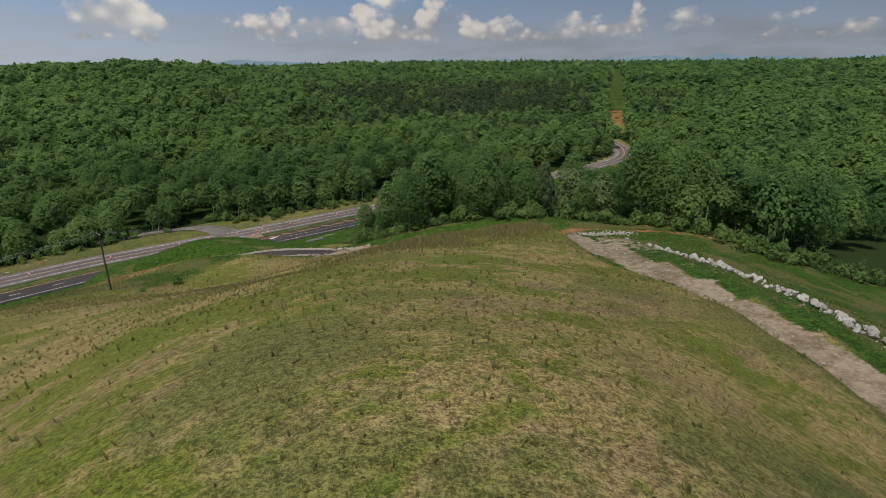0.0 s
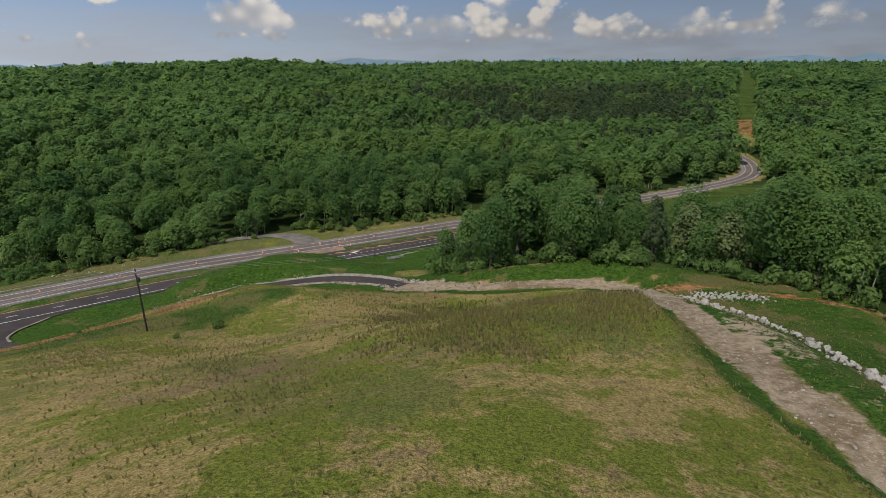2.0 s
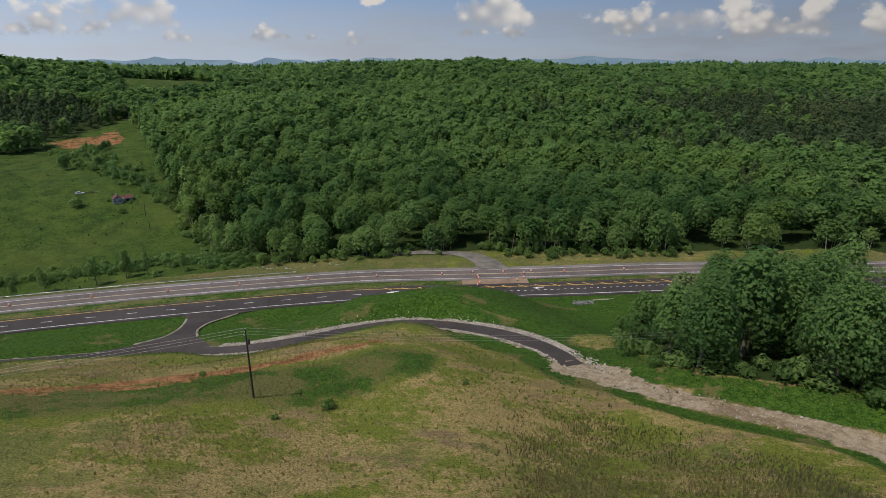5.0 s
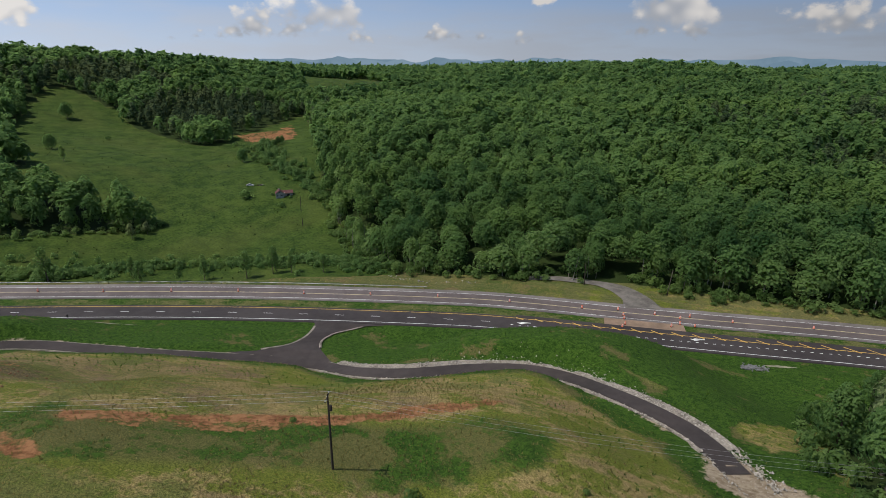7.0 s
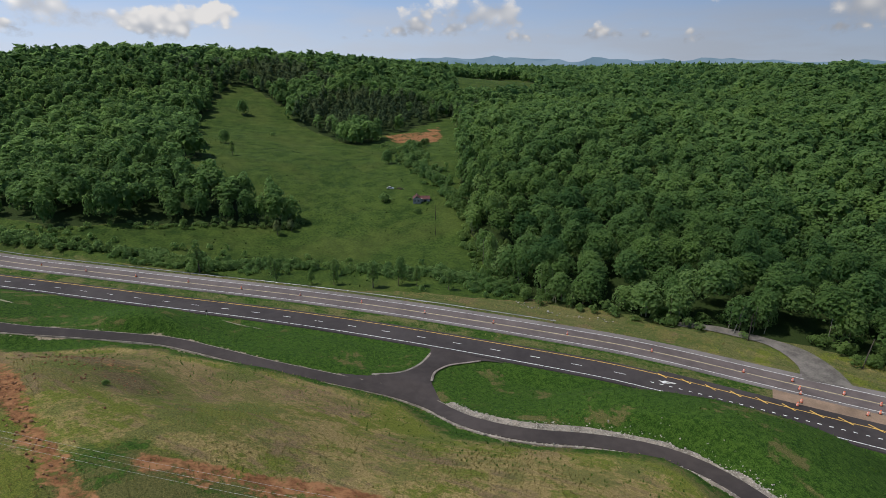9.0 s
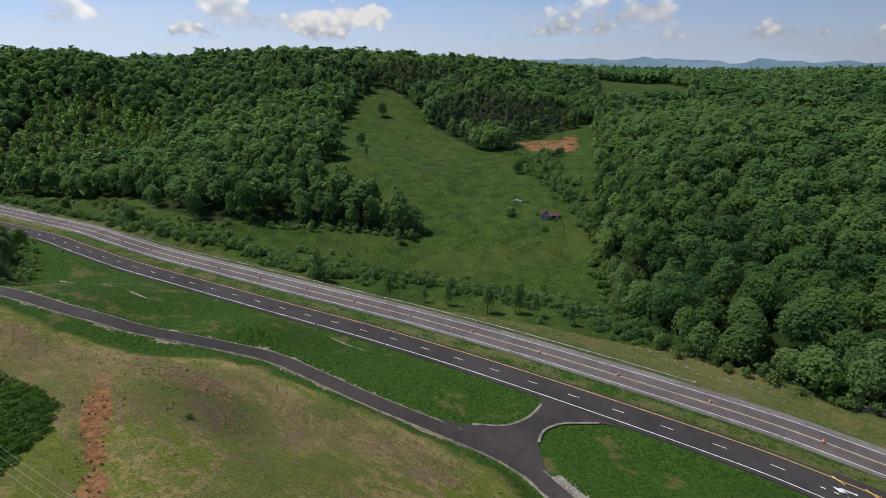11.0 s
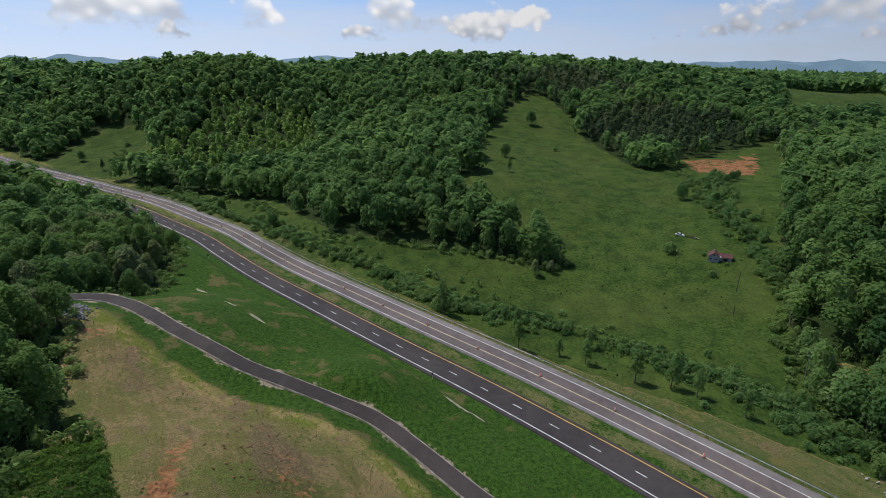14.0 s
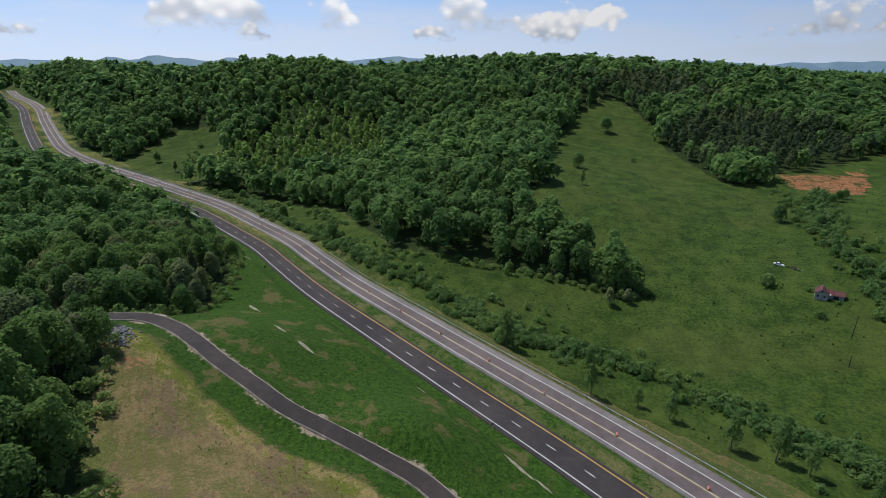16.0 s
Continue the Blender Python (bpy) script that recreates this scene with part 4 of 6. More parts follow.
def edge_trunks(trees):
    """Pale stems that show under the crowns along the edge of the woods: two or three to a tree."""
    trees = np.repeat(trees, 3, axis=0)
    x, y = trees[:, 0] + rng.normal(0, 1.8, len(trees)), trees[:, 1] + rng.normal(0, 1.8, len(trees))
    z, h, w = land(x, y) - 0.3, trees[:, 2] * rng.uniform(0.55, 0.85, len(trees)), rng.uniform(0.08, 0.17, len(trees))
    lean = rng.normal(0, 0.5, (len(trees), 2))
    a = np.arange(5) * 2 * np.pi / 5
    rings = [np.stack([(x + lean[:, 0] * f)[:, None] + np.cos(a) * (w * k)[:, None], (y + lean[:, 1] * f)[:, None] + np.sin(a) * (w * k)[:, None], np.repeat((z + h * f)[:, None], 5, 1)], 2)
             for f, k in ((0, 1.3), (0.5, 0.9), (1, 0.4))]
    v = np.stack(rings, 1).reshape(-1, 3)
    j = np.arange(5)
    one = np.vstack([np.stack([j + 5 * r, (j + 1) % 5 + 5 * r, (j + 1) % 5 + 5 * r + 5, j + 5 * r + 5], 1) for r in (0, 1)])
    faces = (one[None] + (np.arange(len(trees)) * 15)[:, None, None]).reshape(-1, 4)
    tagged(new("wood_edge_trunks", mesh_from("wood_edge_trunks", v, faces, M_STEM, True)), "slender pale grey trunks under the wood-edge crowns", "trunks", kind="stuff")


def plant_woods():
    stems = []
    d_of = lambda x, y: np.hypot(x + 40, y - 70)
    for lo, hi, spacing, n, size, lobes in ((60, 260, 8.8, 900, 0.114, 15), (260, 300, 8.8, 480, 0.152, 13), (300, 400, 8.8, 270, 0.203, 11), (400, 720, 9.3, 104, 0.325, 9), (720, 1150, 10.8, 31, 0.56, 6), (1150, 1750, 13.5, 10, 0.95, 4)):
        x, y = scatter((-hi - 60, -hi), (hi, hi + 80), spacing, rng)
        d = d_of(x, y)
        keep = (d >= lo) & (d < hi) & sector(x, y) & ~close_by(x, y)
        x, y = x[keep], y[keep]
        keep = wooded(x, y)
        x, y = x[keep], y[keep]
        edge = ~(wooded(x + 9, y) & wooded(x - 9, y) & wooded(x, y + 9) & wooded(x, y - 9))
        roadside = edge & (x > -300)
        pine = pines_at(x, y) & ~roadside
        skirt = (x > -300) & ~(wooded(x + 17, y) & wooded(x - 17, y) & wooded(x, y + 17) & wooded(x, y - 17))
        light = skirt & (rng.random(len(x)) < 0.65) & (d_of(x, y) < 400)
        young = (np.exp(-((x + 550) / 90) ** 2 - ((y + 118) / 85) ** 2) + 0.2 * np.sin(x / 19) * np.sin(y / 23) > 0.5) & ~pine & ~light
        for name, sel, mat, conic, label in (("wood_edge_trees", light & ~pine, M_EDGE, 0.0, "light green trees along the edge of the woods"),
                                             ("young_woods", young, M_YOUNG, 0.5, "stand of slender bright green young trees on the slope"),
                                             ("deciduous_woods", ~pine & ~light & ~young, M_LEAF, 0.0, "dense broadleaf woods in full green summer leaf"),
                                             ("pine_woods", pine, M_PINE, 0.8, "dark pine stand among the broadleaf woods")):
            if not sel.any():
                continue
            k = int(sel.sum())
            stand = np.sin(x[sel] / 23 + 1.7 * np.sin(y[sel] / 41)) * np.sin(y[sel] / 29 + 0.6)
            grow = rng.normal(1.0, 0.17, k).clip(0.6, 1.4) + 0.10 * stand
            tall = 17.0 if name != "young_woods" else 14.0
            h = tall * grow * np.where(roadside[sel], rng.uniform(0.62, 0.98, k), np.where(edge[sel], 0.95, 1.0))
            r = 5.0 * rng.normal(1.0, 0.16, k).clip(0.6, 1.45) * grow ** 0.6 * (0.66 if conic else 1.0) * spacing / 8.8
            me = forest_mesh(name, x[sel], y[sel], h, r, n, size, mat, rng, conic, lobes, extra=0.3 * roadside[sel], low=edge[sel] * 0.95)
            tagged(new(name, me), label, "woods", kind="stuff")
            rim = roadside[sel] & (d_of(x[sel], y[sel]) < 330)
            stems.append(np.column_stack([x[sel][rim], y[sel][rim], h[rim]]))
    edge_trunks(np.vstack(stems))


plant_woods()


# ---- single trees ----
def tube(path, radii, sides=7):
    """A tapered round limb along a path."""
    path = np.asarray(path, float)
    v, f = [], []
    for k, (p, r) in enumerate(zip(path, radii)):
        d = path[min(k + 1, len(path) - 1)] - path[max(k - 1, 0)]
        d = d / (np.linalg.norm(d) + 1e-9)
        a = np.cross(d, (0.3, 1, 0.1))
        a /= np.linalg.norm(a)
        b = np.cross(d, a)
        for j in range(sides):
            t = 2 * math.pi * j / sides
            v.append(p + r * (math.cos(t) * a + math.sin(t) * b))
    for k in range(len(path) - 1):
        for j in range(sides):
            f.append((k * sides + j, k * sides + (j + 1) % sides, (k + 1) * sides + (j + 1) % sides, (k + 1) * sides + j))
    return v, f


def joined(name, pieces, mat, smooth=True):
    v, f = [], []
    for pv, pf in pieces:
        n = len(v)
        v += [tuple(p) for p in pv]
        f += [tuple(i + n for i in q) for q in pf]
    return mesh_from(name, v, f, mat, smooth)


def box(x0, y0, z0, x1, y1, z1):
    v = [(x, y, z) for z in (z0, z1) for y in (y0, y1) for x in (x0, x1)]
    return v, [(0, 2, 3, 1), (4, 5, 7, 6), (0, 1, 5, 4), (2, 6, 7, 3), (0, 4, 6, 2), (1, 3, 7, 5)]


def tree_model(name, seed, height, radius, mat, sprays_n, size, base=0.25, conic=0.0, lobes=9, label="", category="tree", group="", thin=False):
    """A tree as a thing: tapered trunk with limbs, and a crown of leaf sprays."""
    r = np.random.default_rng(seed)
    thing = new(name)
    lean = r.normal(0, 0.03, 2) * height
    top = np.array([lean[0], lean[1], height * 0.8])
    path = [(0, 0, -0.4), (lean[0] * 0.1, lean[1] * 0.1, height * 0.12), (lean[0] * 0.4, lean[1] * 0.4, height * 0.4), tuple(top)]
    w = height * 0.017
    limbs = [tube(path, [w * 1.35, w, w * 0.75, w * 0.2], 6)]
    for k in range(7):
        t = r.uniform(0.3, 0.75)
        start = np.array([lean[0] * t, lean[1] * t, height * 0.8 * t])
        a = k * 2.4 + r.uniform(-0.4, 0.4)
        end = start + np.array([math.cos(a) * radius * 0.7, math.sin(a) * radius * 0.7, height * r.uniform(0.1, 0.24)])
        mid = (start + end) / 2 + np.array([0, 0, height * 0.03])
        limbs.append(tube([start, mid, end], [w * 0.5, w * 0.32, w * 0.1], 4))
    part("trunk", joined("trunk", limbs, M_BARK), thing)
    tall = height * (1 - base)
    c, nrm = crown_shape(r, sprays_n, lobes, radius, tall, height * base, conic)
    c[:, 2] = height * base + (c[:, 2] - c[:, 2].min()) / (c[:, 2].max() - c[:, 2].min()) * tall
    c[:, 0] += lean[0] * 0.7
    c[:, 1] += lean[1] * 0.7
    if thin:
        keep = r.uniform(0, 1, len(c)) < 0.55 + 0.45 * np.sin(c[:, 2] * 1.7 + c[:, 0]) ** 2
        c, nrm = c[keep], nrm[keep]
    v, facing = sprays(c, 0.55 * nrm + 0.65 * (c - (0, 0, height * 0.4)) / np.linalg.norm(c - (0, 0, height * 0.4), axis=1)[:, None], size * r.uniform(0.6, 1.3, len(c)), r)
    # paler sprays higher up: the crown's lit top put into the tint
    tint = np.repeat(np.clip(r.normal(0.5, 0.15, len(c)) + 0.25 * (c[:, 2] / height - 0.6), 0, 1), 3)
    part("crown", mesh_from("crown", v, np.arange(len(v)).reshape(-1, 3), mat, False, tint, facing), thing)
    return tagged(thing, label, category, group)


AWAY = pose(0, 0, -500)
MODELS = {}


def model(kind):
    """The first tree of a kind is built, the others are copies."""
    if kind not in MODELS:
        k = kind[:-1]
        seed = 11 + int(kind[-1]) * 7
        if k == "oak":
            MODELS[kind] = tree_model("broadleaf_tree", seed, 13.5, 5.2, M_LEAF, 2500, 0.43, 0.06, 0, 13, "leafy green broadleaf tree with a full rounded crown", "tree", "broadleaf trees near the roads")
        elif k == "grand":
            MODELS[kind] = tree_model("broadleaf_tree", seed, 19.0, 5.6, M_LEAF, 5200, 0.34, 0.05, 0.1, 22, "large dark green broadleaf tree with a billowing crown", "tree", "large trees of the copse")
        elif k == "tall":
            MODELS[kind] = tree_model("broadleaf_tree", seed, 17.0, 4.6, M_LEAF, 2100, 0.43, 0.12, 0.25, 13, "tall green broadleaf tree with a narrow uneven crown", "tree", "broadleaf trees near the roads")
        elif k == "pine":
            MODELS[kind] = tree_model("pine_tree", seed, 16.0, 3.3, M_PINE, 1500, 0.42, 0.22, 0.9, 14, "dark pine tree with a ragged tapering crown", "tree", "pines near the roads")
        elif k == "pale":
            MODELS[kind] = tree_model("broadleaf_tree", seed, 13.5, 4.0, M_PALE, 1700, 0.38, 0.15, 0.1, 11, "pale silvery green broadleaf tree among darker ones", "tree", "pale trees")
        elif k == "slim":
            MODELS[kind] = tree_model("young_tree", seed, 12.0, 2.6, M_SCRUB, 850, 0.36, 0.12, 0.4, 10, "slim young tree with thin light foliage in the hedgerow", "tree", "young hedgerow trees", True)
        elif k == "bush":
            MODELS[kind] = tree_model("bush", seed, 3.0, 2.3, M_SCRUB, 260, 0.40, 0.02, 0, 7, "rounded grey-green shrub in rough pasture", "bush", "shrubs of the hedgerow")
        MODELS[kind]["kind_key"] = kind
        MODELS[kind].matrix_basis = AWAY
    return MODELS[kind]


USED = set()


def plant(kind, x, y, size=1.0, turn=None, sink=0.1):
    m = model(kind)
    turn = random.uniform(0, 360) if turn is None else turn
    place = pose(x, y, drop(x, y) - sink, 0, 0, turn) @ Matrix.Diagonal((size * random.uniform(0.92, 1.08), size * random.uniform(0.92, 1.08), size, 1))
    if kind not in USED:
        USED.add(kind)
        m.matrix_basis = place
        return m
    made = copy_thing(m, Matrix.Identity(4))
    made.matrix_basis = place
    return made


def plant_close_woods():
    r = np.random.default_rng(3)
    for (x0, y0), (x1, y1) in CLOSE_WOODS:
        x, y = scatter((x0, y0), (x1, y1), 9.4 if x0 > -100 else 8.5, r)
        ok = wooded(x, y)
        x, y = x[ok], y[ok]
        for a, b in zip(x, y):
            edge = not all(wooded(np.array([a + dx, a - dx]), np.array([b + dy, b - dy])).all() for dx, dy in ((8, 0), (0, 8)))
            size = (r.uniform(0.7, 0.95) if edge else r.uniform(0.95, 1.28)) * ((r.uniform(0.85, 1.2) if a < 24 else r.uniform(0.95, 1.2)) if a > -100 else 1.0)
            if a > -100:
                kind = r.choice(["grand1", "grand2", "grand3", "tall1", "tall2", "pine1", "pine2", "pale1"], p=[0.22, 0.18, 0.16, 0.14, 0.08, 0.10, 0.06, 0.06] if a > -4 else [0.12, 0.08, 0.10, 0.2, 0.16, 0.18, 0.12, 0.04])
            else:
                kind = r.choice(["oak1", "oak2", "tall1", "tall2", "pine1", "pale1", "pale2", "oak4"], p=[0.16, 0.13, 0.17, 0.14, 0.06, 0.13, 0.13, 0.08])
            plant(str(kind), float(a), float(b), float(size))


plant_close_woods()
for x, y, size in ((12.8, 156, 1.15), (9.5, 153, 0.7)):
    plant("pale1", x, y, size)

# trees and shrubs by themselves
for kind, x, y, size in (("oak2", -640, 139.6, 1.1), ("oak4", -500, 110, 0.85), ("slim2", -452, 111, 0.9), ("oak3", -410, 215, 0.8), ("oak1", -651, 106, 1.1), ("bush1", -544, 154, 1.1),
                         ("bush2", -329.7, 184.7, 1.7), ("slim1", -264, 78.6, 1.25), ("slim2", -258, 107, 0.75), ("slim3", -241.5, 106.8, 0.95), ("slim1", -239.6, 120.8, 0.6),
                         ("slim2", -233.6, 128.7, 0.8), ("slim3", -222, 142, 1.0), ("slim1", -219, 152, 1.0), ("slim3", -226, 156, 0.9), ("slim2", -214, 158, 0.8), ("slim1", -205, 168, 0.7),
                         ("slim3", -246, 132, 0.7), ("oak3", -352, -22, 0.65), ("oak1", -392, -70, 0.6), ("oak2", -452, -146, 0.75), ("pine1", -481, -208, 0.6), ("oak4", -502, -240, 0.7),
                         ("oak2", -428, -118, 0.5), ("pale1", -309, 118, 0.62), ("pale1", -313, 126, 0.5), ("bush1", -305, 196, 1.0), ("oak2", -452, 262, 0.55), ("oak3", -447, 256, 0.5), ("oak1", -458, 268, 0.5), ("bush3", -446, 238, 1.3),
                                                  ("oak4", -425, 236, 0.5), ("oak2", -400, 232, 0.5), ("bush2", -458, 256, 1.2)):
    plant(kind, x, y, size)
HEDGE = smooth_line([(-420, -112, 0), (-385, -68, 0), (-354, -32, 0), (-325, 4, 0), (-310, 25, 0), (-300, 42, 0), (-289, 61, 0), (-272, 82, 0), (-269, 107, 0), (-260, 124, 0), (-252, 140, 0),
                     (-238, 156, 0), (-224, 172, 0), (-208, 182, 0), (-190, 190, 0)], 1.0)
hedge_random = random.Random(5)
step = 0
while step < len(HEDGE):
    hx, hy, _ = HEDGE[step]
    plant("bush%d" % hedge_random.randint(1, 4), hx + hedge_random.gauss(0, 1.8), hy + hedge_random.gauss(0, 1.8), hedge_random.uniform(0.6, 1.15))
    step += hedge_random.choice((3, 4, 5, 6, 9))
hr = np.random.default_rng(15)
pick = hr.integers(0, len(HEDGE), 1700)
side = hr.normal(0, 3.4, 1700) + np.where(hr.random(1700) < 0.25, hr.normal(0, 7, 1700), 0)
grad = np.gradient(HEDGE[:, :2], axis=0)
grad /= np.linalg.norm(grad, axis=1)[:, None]
sx, sy = HEDGE[pick, 0] - grad[pick, 1] * side, HEDGE[pick, 1] + grad[pick, 0] * side
ok = (nearest(L_OLD, sx, sy)[0] > 13) & (np.sin(pick / 17.0) + hr.normal(0, 0.6, 1700) > -0.7)
sx, sy = sx[ok], sy[ok]
tagged(new("hedge_scrub", forest_mesh("hedge_scrub", sx, sy, hr.uniform(1.0, 3.3, len(sx)), hr.uniform(1.1, 2.4, len(sx)), 56, 0.29, M_EDGE, hr, 0.0, 5, low=0.9)),
       "tangled grey-green scrub along the pasture edge", "scrub", kind="stuff")
# low growth at the skirts of the woods
x, y = scatter((-330, -60), (110, 300), 4.2, hr)
rim = (wooded(x + 6, y) != wooded(x - 6, y)) | (wooded(x, y + 6) != wooded(x, y - 6))
rim &= (nearest(L_OLD, x, y)[0] > 12) & (nearest(L_SIDE, x, y)[0] > 6) & (nearest(L_NEW, x, y)[0] > 12) & (nearest(L_TRACK, x, y)[0] > 9) & (hr.random(len(x)) < 0.8) & (np.hypot(x + 112, y - 236) > 11) & (np.hypot(x + 132, y - 232) > 8)
x, y = x[rim], y[rim]
tagged(new("wood_edge_scrub", forest_mesh("wood_edge_scrub", x, y, hr.uniform(1.2, 4.8, len(x)), hr.uniform(1.2, 2.6, len(x)), 110, 0.22, M_SCRUB, hr, 0.0, 6, low=0.9)),
       "light green scrub and saplings at the skirt of the woods", "scrub", kind="stuff")
for x0, y0, x1, y1, n in ((-478, 236, -440, 230, 10), (-440, 230, -395, 226, 16), (-395, 228, -340, 222, 16), (-470, 262, -400, 244, 14), (-345, 228, -290, 216, 12), (-280, 206, -228, 200, 14), (-480, -200, -560, -235, 16), (-438, -150, -412, -85, 22), (-408, -60, -366, -22, 22), (-398, -84, -350, -22, 18), (-430, -120, -400, -70, 14), (-20, 151, 30, 151, 26), (50, 147, 80, 120, 16), (-150, 218, -128, 238, 14), (-114, 250, -78, 262, 18), (-240, 204, -232, 222, 8)):
    for _ in range(n):
        t = hedge_random.random()
        bx, by, size = x0 + (x1 - x0) * t + hedge_random.gauss(0, 4), y0 + (y1 - y0) * t + hedge_random.gauss(0, 3), hedge_random.uniform(0.5, 1.2)
        if min(nearest(q, [bx], [by])[0][0] for q in (L_TRACK, L_SIDE)) > 7:
            plant("bush%d" % hedge_random.randint(1, 4), bx, by, size)
for kind, x, y, size in (("bush1", -52.4, 99.4, 0.5), ("bush3", -55, 92, 0.28), ("bush2", -127, 61, 0.35), ("bush4", -78, 96, 0.3), ("bush2", -40, 118, 0.25)):
    plant(kind, x, y, size)
# leafy growth on the broken slope beside the red gully
x, y = scatter((-152, 8), (-90, 60), 1.1, hr)
rough = inside([(-150, 22), (-136, 34), (-127, 41), (-118, 44), (-106, 43), (-98, 30), (-100, 12), (-128, 18)], x, y)
rough &= hr.random(len(x)) < 0.9
x, y = x[rough], y[rough]
tagged(new("bank_scrub", forest_mesh("bank_scrub", x, y, hr.uniform(0.3, 1.0, len(x)), hr.uniform(0.8, 1.4, len(x)), 44, 0.24, M_LUSH, hr, 0.0, 5, low=0.9)),
       "low leafy green weeds and brambles on broken ground", "scrub", kind="stuff")
# overgrown ditch between the pasture and the woods
belt = smooth_line([(-474, 262, 0), (-452, 250, 0), (-425, 240, 0), (-395, 233, 0), (-365, 229, 0), (-338, 226, 0), (-300, 219, 0)], 1.0)
i = hr.integers(0, len(belt), 330)
wide = 4 + 4.5 * np.sin(np.pi * i / len(belt))
x, y = belt[i, 0] + hr.normal(0, 1, 330) * 3, belt[i, 1] + hr.normal(0, 0.6, 330) * wide
tagged(new("ditch_scrub", forest_mesh("ditch_scrub", x, y, hr.uniform(1.2, 3.6, 330) * np.where(hr.random(330) < 0.12, 1.9, 1.0), hr.uniform(1.3, 2.9, 330), 62, 0.27, M_EDGE, hr, 0.0, 6, low=0.9)),
       "dense light green scrub along a ditch below the house", "scrub", kind="stuff")
for x, y, size in ((-346.6, 198.2, 0.42), (-343, 201.5, 0.35), (-348, 193.4, 0.3), (-324, 199, 0.6), (-314, 206, 0.45)):
    plant("bush3", x, y, size)


# ---- things along the roads ----
def lathe(profile, sides=12):
    """A turned shape from (radius, height) pairs."""
    v, f = [], []
    for r, z in profile:
        v += [(r * math.cos(2 * math.pi * j / sides), r * math.sin(2 * math.pi * j / sides), z) for j in range(sides)]
    for k in range(len(profile) - 1):
        f += [(k * sides + j, k * sides + (j + 1) % sides, (k + 1) * sides + (j + 1) % sides, (k + 1) * sides + j) for j in range(sides)]
    return v, f


def drum_model():
    """A ribbed orange drum with white bands on a black rubber ring."""
    thing = new("traffic_drum")
    part("base_ring", joined("base_ring", [lathe([(0.0, 0.0), (0.42, 0.0), (0.42, 0.07), (0.31, 0.1), (0.0, 0.1)])], M_RUBBER), thing)
    part("barrel", joined("barrel", [lathe([(0.29, 0.08), (0.29, 0.3), (0.275, 0.31), (0.275, 0.52), (0.26, 0.53), (0.26, 0.74), (0.245, 0.75), (0.24, 0.95), (0.2, 1.0), (0.0, 1.0)])], M_ORANGE), thing)
    for z in (0.2, 0.42, 0.64, 0.85):
        r = 0.295 - 0.05 * z
        part("band", joined("band", [lathe([(r, z), (r + 0.006, z + 0.01), (r + 0.003, z + 0.1), (r - 0.01, z + 0.11)])], M_BAND), thing)
    part("handle", joined("handle", [tube([(-0.1, 0, 0.99), (-0.07, 0, 1.1), (0.07, 0, 1.1), (0.1, 0, 0.99)], [0.02] * 4, 5)], M_ORANGE), thing)
    return tagged(thing, "orange and white traffic drum standing on the road", "traffic drum", "traffic drums along the road works")


drum = drum_model()
placed = []
s_first = station(L_MEDIAN, -216.0, 112.0)
for k in range(-19, 10):
    x, y, z, turn = spot(L_MEDIAN, s_first + 24.2 * k, 15.0 + 0.5 * math.sin(k * 2.1))
    placed.append((x, y, z + 0.03, turn))
for px, py in ((-93.5, 216.5), (-96, 220), (-93, 214.2), (-83, 226.5), (-82, 230), (-84, 234), (-82.5, 237.5), (-78, 232), (-97.5, 221.8), (-101, 224)):
    placed.append((px, py, 1.02 if nearest(L_OLD, [px], [py])[0][0] < 6 else 0.98, 0))
drum.matrix_basis = pose(*placed[0][:3], 0, 0, placed[0][3])
for x, y, z, turn in placed[1:]:
    copy_thing(drum, pose(x, y, z, 0, 0, turn))


def guard_rail(s0, s1, offset, label):
    """A pressed steel beam on posts."""
    thing = new("guard_rail")
    q = along(piece(L_MEDIAN, s0, s1), offset)
    shape = [(0.05, 0.45), (-0.03, 0.52), (0.05, 0.59), (-0.03, 0.66), (0.05, 0.74)]
    d = np.gradient(q[:, :2], axis=0)
    d /= np.linalg.norm(d, axis=1)[:, None]
    n = len(q)
    rows = []
    for out, up in shape:
        p = q.copy()
        p[:, 0] += d[:, 1] * out
        p[:, 1] -= d[:, 0] * out
        p[:, 2] += up
        rows.append(p)
    f = []
    for k in range(len(shape) - 1):
        i = np.arange(n - 1) + k * n
        f.append(np.stack([i, i + 1, i + n + 1, i + n], axis=1))
    part("beam", mesh_from("beam", np.vstack(rows), np.vstack(f), M_STEEL, False), thing)
    post = joined("post", [box(-0.06, -0.08, -0.5, 0.06, 0.08, 0.72)], M_POLE, False)
    end = joined("end_plate", [box(-0.5, -0.05, 0.42, 0.5, 0.05, 0.78)], M_BAND, False)
    first = s0
    while first <= s1:
        x, y, z, turn = spot(L_MEDIAN, first, offset + 0.16)
        part("post", post, thing, place=pose(x, y, z, 0, 0, turn))
        first += 3.81
    for s in (s0, s1):
        x, y, z, turn = spot(L_MEDIAN, s, offset)
        part("end_plate", end, thing, "white end plate", pose(x, y, z, 0, 0, turn))
    return tagged(thing, label, "guard rail", "guard rails beside the old road")


s_rail = station(L_MEDIAN, -160, 187)
guard_rail(station(L_MEDIAN, -330, -20), s_rail, 22.9, "galvanised steel guard rail on timber posts along the old road")
guard_rail(station(L_MEDIAN, -470, -255), station(L_MEDIAN, -385, -95), 22.9, "galvanised steel guard rail on the outer side of the bend")


